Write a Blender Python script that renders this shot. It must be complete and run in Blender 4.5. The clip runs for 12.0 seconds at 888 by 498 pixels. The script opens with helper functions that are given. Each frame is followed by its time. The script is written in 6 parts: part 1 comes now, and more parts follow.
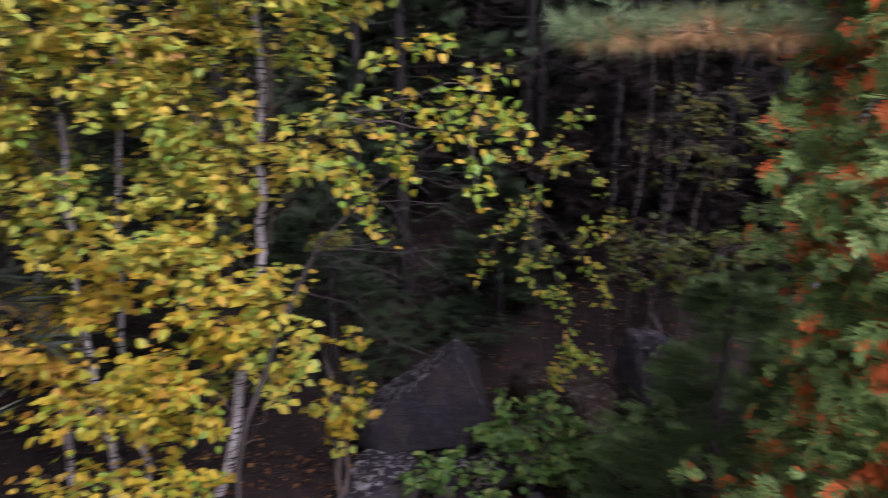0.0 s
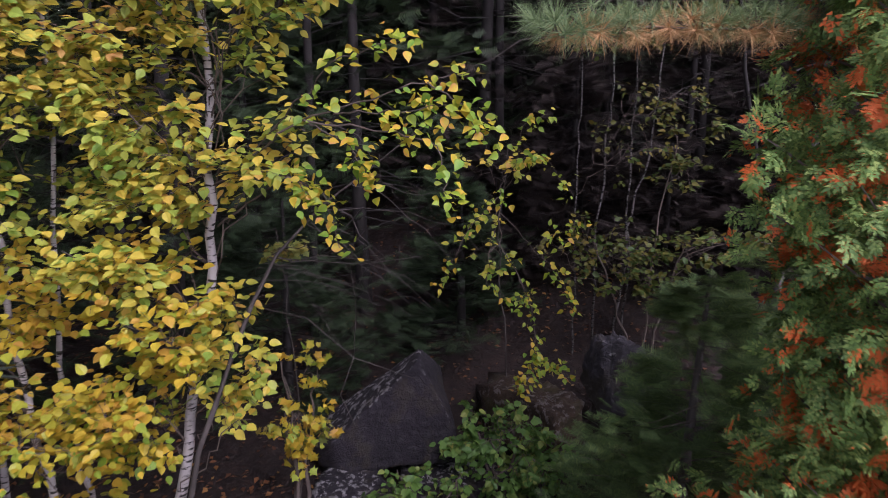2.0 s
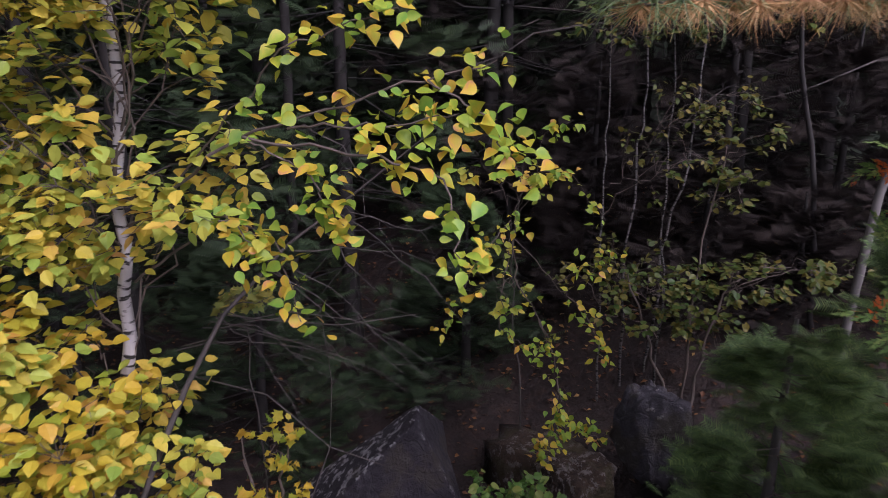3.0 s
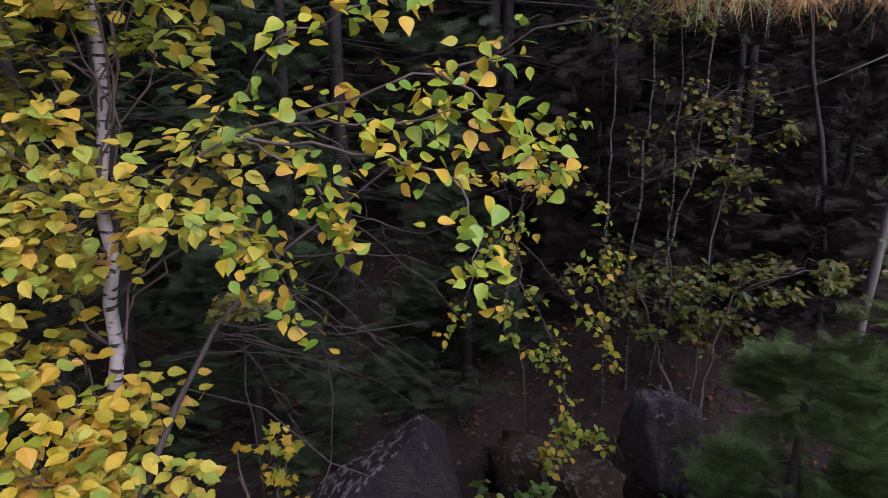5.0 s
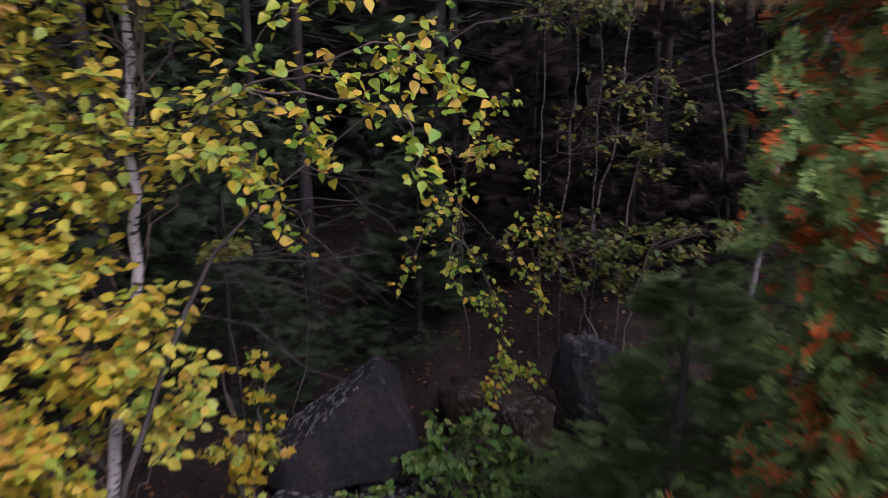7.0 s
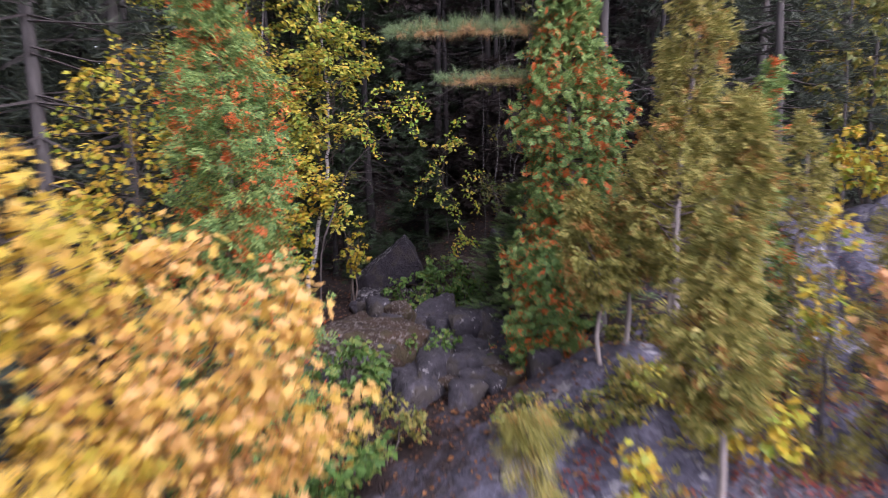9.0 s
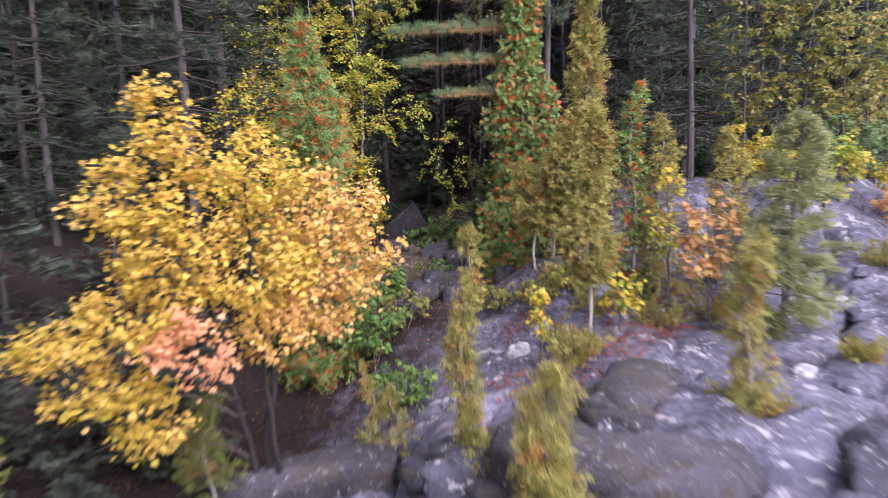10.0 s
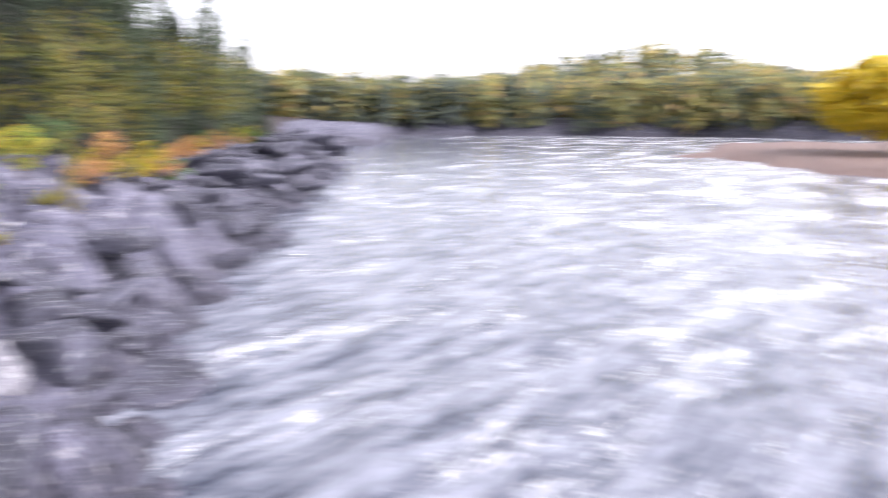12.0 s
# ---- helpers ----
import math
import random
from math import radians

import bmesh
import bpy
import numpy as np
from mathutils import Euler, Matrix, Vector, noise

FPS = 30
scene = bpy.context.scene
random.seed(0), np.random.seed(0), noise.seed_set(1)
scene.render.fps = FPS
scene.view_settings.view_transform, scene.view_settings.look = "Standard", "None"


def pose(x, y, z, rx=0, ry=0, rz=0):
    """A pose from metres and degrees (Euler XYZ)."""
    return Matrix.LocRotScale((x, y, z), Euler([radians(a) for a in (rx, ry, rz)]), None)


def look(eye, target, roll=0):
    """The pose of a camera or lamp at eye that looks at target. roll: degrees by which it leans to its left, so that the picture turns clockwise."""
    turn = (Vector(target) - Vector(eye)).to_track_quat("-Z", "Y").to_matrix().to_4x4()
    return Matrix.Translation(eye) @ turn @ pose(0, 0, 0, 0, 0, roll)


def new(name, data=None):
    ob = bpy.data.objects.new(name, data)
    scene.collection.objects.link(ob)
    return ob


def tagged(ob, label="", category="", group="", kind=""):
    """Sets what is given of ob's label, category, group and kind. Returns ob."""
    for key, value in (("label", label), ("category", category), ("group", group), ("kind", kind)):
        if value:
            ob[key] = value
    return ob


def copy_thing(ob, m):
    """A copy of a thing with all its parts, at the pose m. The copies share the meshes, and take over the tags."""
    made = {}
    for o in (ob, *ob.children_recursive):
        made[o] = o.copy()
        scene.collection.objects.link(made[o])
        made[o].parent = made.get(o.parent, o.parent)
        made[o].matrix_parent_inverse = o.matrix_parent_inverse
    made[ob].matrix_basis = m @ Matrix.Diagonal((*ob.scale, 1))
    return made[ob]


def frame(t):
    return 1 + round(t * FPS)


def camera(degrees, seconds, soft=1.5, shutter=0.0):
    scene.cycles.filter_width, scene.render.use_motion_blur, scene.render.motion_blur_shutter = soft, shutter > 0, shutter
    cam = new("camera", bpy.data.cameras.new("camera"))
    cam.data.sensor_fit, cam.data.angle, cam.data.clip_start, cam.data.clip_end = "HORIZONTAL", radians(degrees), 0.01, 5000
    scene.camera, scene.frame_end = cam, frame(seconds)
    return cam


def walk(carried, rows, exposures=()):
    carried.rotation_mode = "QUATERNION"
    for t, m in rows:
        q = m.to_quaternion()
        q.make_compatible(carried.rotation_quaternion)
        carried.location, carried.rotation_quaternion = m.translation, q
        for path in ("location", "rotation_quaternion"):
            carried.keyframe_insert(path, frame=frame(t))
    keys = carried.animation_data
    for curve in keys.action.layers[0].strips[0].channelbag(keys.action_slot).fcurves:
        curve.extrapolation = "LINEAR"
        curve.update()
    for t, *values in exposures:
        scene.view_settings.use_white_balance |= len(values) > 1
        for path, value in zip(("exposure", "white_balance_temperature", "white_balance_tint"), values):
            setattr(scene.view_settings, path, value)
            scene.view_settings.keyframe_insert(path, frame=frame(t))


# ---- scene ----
cam = camera(60.0, 12.0, soft=0.85, shutter=0.6)
PATH = [
    (0, (-0.078, -0.081, 4.829), (-0.066, 1.858, 4.340), -0.10),
    (0.033, (-0.079, -0.077, 4.828), (-0.043, 1.862, 4.339), -0.12),
    (0.1, (-0.083, -0.068, 4.826), (-0.030, 1.871, 4.338), -0.18),
    (0.2, (-0.087, -0.055, 4.824), (-0.022, 1.883, 4.336), -0.16),
    (0.3, (-0.091, -0.043, 4.820), (-0.028, 1.896, 4.334), -0.24),
    (0.4, (-0.096, -0.030, 4.818), (-0.032, 1.909, 4.332), -0.32),
    (0.5, (-0.100, -0.017, 4.815), (-0.034, 1.922, 4.330), -0.30),
    (0.7, (-0.106, -0.019, 4.818), (-0.039, 1.920, 4.332), -0.34),
    (0.9, (-0.111, -0.022, 4.820), (-0.044, 1.917, 4.336), -0.38),
    (1, (-0.114, -0.024, 4.821), (-0.049, 1.916, 4.338), -0.40),
    (1.1, (-0.117, -0.031, 4.823), (-0.049, 1.909, 4.339), -0.40),
    (1.2, (-0.119, -0.039, 4.823), (-0.046, 1.901, 4.340), -0.30),
    (1.3, (-0.120, -0.045, 4.825), (-0.030, 1.893, 4.341), -0.30),
    (1.4, (-0.123, -0.053, 4.826), (-0.015, 1.884, 4.343), -0.20),
    (1.5, (-0.125, -0.061, 4.827), (-0.004, 1.876, 4.344), -0.20),
    (1.6, (-0.123, -0.030, 4.824), (0.007, 1.907, 4.341), -0.18),
    (1.8, (-0.120, 0.032, 4.819), (0.011, 1.968, 4.337), -0.24),
    (2, (-0.117, 0.093, 4.813), (0.014, 2.030, 4.332), -0.30),
    (2.5, (-0.088, 0.595, 4.794), (0.044, 2.532, 4.315), -0.50),
    (2.7, (-0.083, 0.795, 4.789), (0.053, 2.732, 4.310), -0.40),
    (4.3, (-0.099, 1.097, 4.760), (0.039, 3.035, 4.283), -0.67),
    (4.5, (-0.106, 1.087, 4.761), (0.033, 3.024, 4.284), -0.70),
    (5, (-0.110, 1.072, 4.766), (0.040, 3.007, 4.284), -0.60),
    (5.1, (-0.111, 1.071, 4.764), (0.064, 3.004, 4.283), -0.58),
    (5.2, (-0.112, 1.068, 4.763), (0.098, 2.998, 4.282), -0.46),
    (5.3, (-0.112, 1.067, 4.763), (0.127, 2.993, 4.282), -0.44),
    (5.4, (-0.113, 1.064, 4.762), (0.147, 2.988, 4.282), -0.32),
    (5.5, (-0.114, 1.063, 4.761), (0.163, 2.984, 4.280), -0.30),
    (5.6, (-0.115, 1.063, 4.752), (0.169, 2.984, 4.272), -0.26),
    (5.7, (-0.116, 1.064, 4.733), (0.168, 2.985, 4.251), -0.22),
    (5.8, (-0.117, 1.066, 4.704), (0.168, 2.985, 4.221), -0.18),
    (6, (-0.119, 1.067, 4.674), (0.167, 2.986, 4.189), -0.20),
    (6.5, (-0.124, 0.981, 4.683), (0.160, 2.900, 4.197), -0.30),
    (6.7, (-0.141, 0.835, 4.697), (0.142, 2.754, 4.209), -0.30),
    (8.3, (-0.260, -2.690, 4.641), (-0.066, -0.735, 4.267), -1.06),
    (8.5, (-0.328, -3.311, 4.649), (-0.125, -1.356, 4.276), -1.04),
    (9, (-0.413, -5.030, 4.612), (-0.222, -3.071, 4.257), -1.50),
    (9.5, (-0.557, -6.888, 4.594), (-0.369, -4.927, 4.247), -1.50),
    (10, (-0.728, -8.965, 4.612), (-0.543, -7.004, 4.265), -1.70),
    (10.5, (-0.881, -11.187, 4.640), (-0.704, -9.226, 4.291), -1.70),
    (10.8, (-0.976, -12.582, 4.647), (-0.800, -10.620, 4.298), -1.64),
    (10.9, (-1.008, -13.046, 4.649), (-0.826, -11.085, 4.300), -1.62),
    (11, (-1.040, -13.511, 4.651), (-0.850, -11.551, 4.302), -1.60),
    (11.1, (-1.053, -13.960, 4.661), (-0.799, -12.007, 4.309), -1.50),
    (11.2, (-1.066, -14.410, 4.671), (-0.698, -12.476, 4.315), -1.30),
    (11.3, (-1.078, -14.858, 4.680), (-0.573, -12.957, 4.322), -1.10),
    (11.4, (-1.091, -15.308, 4.690), (-0.479, -13.439, 4.328), -1.00),
    (11.5, (-1.104, -15.757, 4.700), (-0.338, -13.946, 4.335), -0.80),
    (11.6, (-1.111, -16.183, 4.700), (-0.207, -14.437, 4.333), -0.60),
    (11.7, (-1.118, -16.608, 4.700), (-0.069, -14.946, 4.331), -0.40),
    (11.8, (-1.125, -17.034, 4.700), (0.062, -15.468, 4.329), -0.20),
    (11.9, (-1.132, -17.459, 4.700), (0.207, -16.021, 4.328), -0.10),
    (12, (-1.139, -17.885, 4.700), (0.345, -16.597, 4.327), 0.00),
]

EXPOSURES = [(0.0, 1.12, 6050, 31), (4.5, 1.05, 6050, 31), (6.5, 0.85, 6050, 31), (8.5, 1.20, 6050, 31), (9.5, 1.5, 6050, 31), (10.5, 1.70, 6080, 29), (11.0, 1.60, 6120, 27), (12.0, 1.72, 6250, 20)]
walk(cam, [(t, look(eye, target, roll)) for t, eye, target, roll in PATH], EXPOSURES)

# ---- daylight: an overcast sky ----
world = bpy.data.worlds.new("overcast_sky")
scene.world = world
world.use_nodes = True
wn, wl = world.node_tree.nodes, world.node_tree.links
wn.clear()
sky = wn.new("ShaderNodeTexSky")
sky.sky_type, sky.sun_disc = "NISHITA", False
sky.sun_elevation, sky.sun_rotation = radians(42), radians(140)
sky.air_density, sky.dust_density, sky.ozone_density = 1.0, 2.0, 1.0
grey = wn.new("ShaderNodeHueSaturation")
grey.inputs["Saturation"].default_value = 0.22
back = wn.new("ShaderNodeBackground")
back.inputs["Strength"].default_value = 0.15
wout = wn.new("ShaderNodeOutputWorld")
wl.new(sky.outputs[0], grey.inputs["Color"])
wl.new(grey.outputs[0], back.inputs["Color"])
wl.new(back.outputs[0], wout.inputs["Surface"])
sun = new("sun", bpy.data.lights.new("sun", "SUN"))
sun.data.energy, sun.data.angle, sun.data.color = 1.0, radians(25), (1.0, 0.97, 0.93)
sun.matrix_world = look((6, -14, 18), (0, 0, 0))

# ---- materials ----
def ramp_node(nt, stops):
    r = nt.nodes.new("ShaderNodeValToRGB")
    els = r.color_ramp.elements
    while len(els) < len(stops):
        els.new(0.5)
    for e, (at, col) in zip(els, stops):
        e.position, e.color = at, (*col, 1)
    return r


def noise_node(nt, scale, detail=5.0, rough=0.55, space="Object", stretch=None):
    tc = nt.nodes.new("ShaderNodeTexCoord")
    n = nt.nodes.new("ShaderNodeTexNoise")
    n.inputs["Scale"].default_value, n.inputs["Detail"].default_value, n.inputs["Roughness"].default_value = scale, detail, rough
    if stretch:
        mp = nt.nodes.new("ShaderNodeMapping")
        mp.inputs["Scale"].default_value = stretch[0]
        mp.inputs["Rotation"].default_value = (0, 0, radians(stretch[1]))
        nt.links.new(tc.outputs[space], mp.inputs["Vector"])
        nt.links.new(mp.outputs[0], n.inputs["Vector"])
    else:
        nt.links.new(tc.outputs[space], n.inputs["Vector"])
    return n


def mix_node(nt, fac, a, b, blend="MIX"):
    m = nt.nodes.new("ShaderNodeMix")
    m.data_type, m.blend_type = "RGBA", blend
    for sock, v in ((m.inputs["Factor"], fac), (m.inputs[6], a), (m.inputs[7], b)):
        if hasattr(v, "is_output"):
            nt.links.new(v, sock)
        else:
            sock.default_value = v if isinstance(v, (int, float)) else (*v, 1)
    return m.outputs[2]


def math_node(nt, op, a, b=0.0, clamp=False):
    m = nt.nodes.new("ShaderNodeMath")
    m.operation, m.use_clamp = op, clamp
    for sock, v in ((m.inputs[0], a), (m.inputs[1], b)):
        if hasattr(v, "is_output"):
            nt.links.new(v, sock)
        else:
            sock.default_value = v
    return m.outputs[0]


def bump_into(nt, bsdf, height, strength, dist):
    b = nt.nodes.new("ShaderNodeBump")
    b.inputs["Strength"].default_value, b.inputs["Distance"].default_value = strength, dist
    nt.links.new(height, b.inputs["Height"])
    nt.links.new(b.outputs[0], bsdf.inputs["Normal"])


def material(name):
    m = bpy.data.materials.new(name)
    m.use_nodes = True
    nt = m.node_tree
    return m, nt, nt.nodes["Principled BSDF"], nt.nodes["Material Output"]


def leaf_material(name, stops, by="island", patch=None, gloss=0.45, thin=0.35):
    """Leaves: one colour out of the ramp for each leaf; patch: (scale, from, to, colour) for limbs that have turned."""
    m, nt, bsdf, out = material(name)
    if by == "island":
        pick = nt.nodes.new("ShaderNodeNewGeometry").outputs["Random Per Island"]
    else:
        pick = nt.nodes.new("ShaderNodeObjectInfo").outputs["Random"]
    big = noise_node(nt, 1.3, 2.0)
    shift = math_node(nt, "MULTIPLY", math_node(nt, "SUBTRACT", big.outputs["Fac"], 0.5), 0.9)
    r = ramp_node(nt, stops)
    nt.links.new(math_node(nt, "ADD", math_node(nt, "ADD", math_node(nt, "MULTIPLY", pick, 0.85), 0.07), shift, True), r.inputs["Fac"])
    col = r.outputs["Color"]
    if patch:
        pn = noise_node(nt, patch[0], 2.0)
        mr = nt.nodes.new("ShaderNodeMapRange")
        mr.inputs["From Min"].default_value, mr.inputs["From Max"].default_value = patch[1], patch[2]
        nt.links.new(math_node(nt, "ADD", pn.outputs["Fac"], math_node(nt, "MULTIPLY", pick, 0.10)), mr.inputs["Value"])
        col = mix_node(nt, mr.outputs[0], col, patch[3])
    fine = noise_node(nt, 60.0, 3.0)
    col = mix_node(nt, math_node(nt, "MULTIPLY", fine.outputs["Fac"], 0.35), col, (0.25, 0.16, 0.06), "MULTIPLY")
    nt.links.new(col, bsdf.inputs["Base Color"])
    bsdf.inputs["Roughness"].default_value = gloss
    bsdf.inputs["Specular IOR Level"].default_value = 0.35
    tr = nt.nodes.new("ShaderNodeBsdfTranslucent")
    nt.links.new(col, tr.inputs["Color"])
    mx = nt.nodes.new("ShaderNodeMixShader")
    mx.inputs["Fac"].default_value = thin
    nt.links.new(bsdf.outputs[0], mx.inputs[1])
    nt.links.new(tr.outputs[0], mx.inputs[2])
    nt.links.new(mx.outputs[0], out.inputs["Surface"])
    return m


def bark_material(name, pale, dark, scale=9.0, marks=0.0, rough=0.85):
    m, nt, bsdf, out = material(name)
    a = noise_node(nt, scale, 6.0, 0.65, stretch=((1, 1, 0.25), 0))
    r = ramp_node(nt, [(0.32, dark), (0.62, pale)])
    nt.links.new(a.outputs["Fac"], r.inputs["Fac"])
    col = r.outputs["Color"]
    if marks:
        w = noise_node(nt, 16.0, 3.0, 0.5, stretch=((1, 1, 4.5), 0))
        rr = ramp_node(nt, [(marks, (1, 1, 1)), (marks + 0.07, (0.05, 0.045, 0.045))])
        nt.links.new(w.outputs["Fac"], rr.inputs["Fac"])
        col = mix_node(nt, 1.0, col, rr.outputs["Color"], "MULTIPLY")
    nt.links.new(col, bsdf.inputs["Base Color"])
    bsdf.inputs["Roughness"].default_value = rough
    bump_into(nt, bsdf, a.outputs["Fac"], 0.6, 0.01)
    return m


def cracks(nt, scale):
    """Fine joints: 0 in a crack, 1 on the face."""
    tc = nt.nodes.new("ShaderNodeTexCoord")
    wob = nt.nodes.new("ShaderNodeTexNoise")
    wob.inputs["Scale"].default_value, wob.inputs["Detail"].default_value = 2.5, 4.0
    nt.links.new(tc.outputs["Object"], wob.inputs["Vector"])
    off = nt.nodes.new("ShaderNodeMixRGB")
    off.blend_type, off.inputs["Fac"].default_value = "LINEAR_LIGHT", 0.35
    nt.links.new(tc.outputs["Object"], off.inputs["Color1"])
    nt.links.new(wob.outputs["Color"], off.inputs["Color2"])
    vo = nt.nodes.new("ShaderNodeTexVoronoi")
    vo.feature = "DISTANCE_TO_EDGE"
    vo.inputs["Scale"].default_value = scale
    nt.links.new(off.outputs[0], vo.inputs["Vector"])
    r = ramp_node(nt, [(0.0, (0, 0, 0)), (0.035, (1, 1, 1))])
    nt.links.new(vo.outputs["Distance"], r.inputs["Fac"])
    return r.outputs["Color"]


def rock_material(name, dark, pale, lichen, lichen_at=0.62, moss=0.0, scale=1.0, crown=False):
    """Weathered granite: blotches, speckle, lichen crust and a little moss."""
    m, nt, bsdf, out = material(name)
    a = noise_node(nt, 1.1 * scale, 6.0, 0.6)
    b = noise_node(nt, 14.0 * scale, 6.0, 0.7)
    c = noise_node(nt, 8.0 * scale, 6.0, 0.68)
    d = noise_node(nt, 120.0, 2.0, 0.5)
    r = ramp_node(nt, [(0.38, dark), (0.5, tuple(0.55 * u + 0.45 * v for u, v in zip(dark, pale))), (0.64, pale)])
    nt.links.new(math_node(nt, "ADD", math_node(nt, "MULTIPLY", a.outputs["Fac"], 0.65), math_node(nt, "MULTIPLY", b.outputs["Fac"], 0.35)), r.inputs["Fac"])
    lr = ramp_node(nt, [(lichen_at, (0, 0, 0)), (lichen_at + 0.04, (1, 1, 1))])
    nt.links.new(c.outputs["Fac"], lr.inputs["Fac"])
    crust = lr.outputs["Color"]
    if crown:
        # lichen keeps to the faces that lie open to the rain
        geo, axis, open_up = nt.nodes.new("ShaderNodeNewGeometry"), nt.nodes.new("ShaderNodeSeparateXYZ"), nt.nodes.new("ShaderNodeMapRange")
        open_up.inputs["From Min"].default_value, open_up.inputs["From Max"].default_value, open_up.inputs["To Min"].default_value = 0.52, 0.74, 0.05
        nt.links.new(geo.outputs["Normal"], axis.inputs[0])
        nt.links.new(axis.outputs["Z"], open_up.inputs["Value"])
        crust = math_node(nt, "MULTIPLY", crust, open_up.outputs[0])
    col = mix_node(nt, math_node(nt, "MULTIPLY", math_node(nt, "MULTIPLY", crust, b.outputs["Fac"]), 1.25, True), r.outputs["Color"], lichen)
    if moss:
        mr = ramp_node(nt, [(0.52, (0, 0, 0)), (0.6, (1, 1, 1))])
        mn = noise_node(nt, 2.4 * scale, 4.0)
        nt.links.new(mn.outputs["Fac"], mr.inputs["Fac"])
        col = mix_node(nt, math_node(nt, "MULTIPLY", mr.outputs["Color"], moss), col, (0.075, 0.06, 0.025))
    col = mix_node(nt, math_node(nt, "MULTIPLY", d.outputs["Fac"], 0.5), col, (0.35, 0.33, 0.33), "MULTIPLY")
    cr = cracks(nt, 2.2 * scale)
    col = mix_node(nt, math_node(nt, "SUBTRACT", 0.3, math_node(nt, "MULTIPLY", cr, 0.3)), col, (0.02, 0.018, 0.02))
    nt.links.new(col, bsdf.inputs["Base Color"])
    bsdf.inputs["Roughness"].default_value = 0.78
    h = math_node(nt, "ADD", math_node(nt, "ADD", b.outputs["Fac"], math_node(nt, "MULTIPLY", d.outputs["Fac"], 0.3)), math_node(nt, "MULTIPLY", cr, 0.25))
    bump_into(nt, bsdf, math_node(nt, "ADD", h, math_node(nt, "MULTIPLY", c.outputs["Fac"], 1.2)), 0.8, 0.045)
    return m


BIRCH_LEAF = [(0.0, (0.17, 0.33, 0.05)), (0.30, (0.40, 0.49, 0.09)), (0.62, (0.60, 0.54, 0.08)), (0.87, (0.72, 0.52, 0.08)), (1.0, (0.58, 0.32, 0.12))]
m_birch_leaf = leaf_material("birch_leaf", BIRCH_LEAF, thin=0.36)
m_birch_gold = leaf_material("birch_leaf_gold", [(0.0, (0.22, 0.36, 0.04)), (0.25, (0.46, 0.46, 0.05)), (0.65, (0.65, 0.46, 0.045)), (1.0, (0.58, 0.32, 0.07))])
m_birch_single = leaf_material("birch_leaf_single", [(0.0, (0.17, 0.36, 0.05)), (0.45, (0.36, 0.46, 0.05)), (0.72, (0.62, 0.50, 0.05)), (0.9, (0.68, 0.43, 0.06)), (1.0, (0.60, 0.29, 0.14))], by="object")
m_maple_leaf = leaf_material("maple_leaf", [(0.0, (0.45, 0.41, 0.05)), (0.45, (0.76, 0.55, 0.085)), (1.0, (0.80, 0.53, 0.17))], thin=0.4)
m_maple_peach = leaf_material("maple_leaf_peach", [(0.0, (0.62, 0.45, 0.07)), (0.4, (0.80, 0.54, 0.14)), (1.0, (0.85, 0.51, 0.23))], thin=0.4)
m_willow = leaf_material("willow_leaf", [(0.0, (0.55, 0.48, 0.04)), (0.6, (0.86, 0.68, 0.05)), (1.0, (0.80, 0.58, 0.06))], thin=0.4)
m_maple_coral = leaf_material("maple_leaf_coral", [(0.0, (0.80, 0.38, 0.20)), (1.0, (0.88, 0.52, 0.28))], thin=0.4)
m_orange_leaf = leaf_material("orange_leaf", [(0.0, (0.60, 0.44, 0.12)), (0.5, (0.68, 0.38, 0.16)), (1.0, (0.60, 0.27, 0.15))])
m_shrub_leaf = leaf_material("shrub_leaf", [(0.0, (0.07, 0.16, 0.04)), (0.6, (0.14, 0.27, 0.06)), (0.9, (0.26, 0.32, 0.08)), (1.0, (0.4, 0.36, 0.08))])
# darkened copy of the edge birch leaf; understorey shade lies in the colour
m_shaded_leaf = leaf_material("shaded_understorey_leaf", [(0.0, (0.045, 0.09, 0.02)), (0.5, (0.095, 0.12, 0.028)), (1.0, (0.21, 0.16, 0.035))])
m_edge_leaf = leaf_material("edge_birch_leaf", [(0.0, (0.12, 0.17, 0.045)), (0.5, (0.27, 0.28, 0.07)), (1.0, (0.48, 0.35, 0.09))])
m_cedar = leaf_material("cedar_spray", [(0.0, (0.085, 0.17, 0.05)), (0.55, (0.17, 0.30, 0.08)), (1.0, (0.38, 0.49, 0.15))], patch=(8.5, 0.622, 0.645, (0.66, 0.15, 0.035)), thin=0.15, gloss=0.6)
m_cedar_plain = leaf_material("cedar_spray_plain", [(0.0, (0.07, 0.10, 0.024)), (0.6, (0.16, 0.19, 0.042)), (1.0, (0.30, 0.29, 0.075))], patch=(4.0, 0.62, 0.74, (0.28, 0.14, 0.05)), thin=0.15, gloss=0.6)
m_cedar_olive = leaf_material("cedar_spray_olive", [(0.0, (0.15, 0.17, 0.042)), (0.5, (0.32, 0.31, 0.076)), (1.0, (0.52, 0.44, 0.14))], patch=(5.0, 0.62, 0.72, (0.44, 0.21, 0.06)), thin=0.28, gloss=0.6)
m_pine = leaf_material("pine_needle", [(0.0, (0.065, 0.095, 0.058)), (0.6, (0.13, 0.172, 0.10)), (1.0, (0.21, 0.245, 0.145))], thin=0.1, gloss=0.5)
m_pine_pale = leaf_material("pale_pine_needle", [(0.0, (0.13, 0.22, 0.10)), (1.0, (0.27, 0.37, 0.18))], thin=0.1, gloss=0.5)
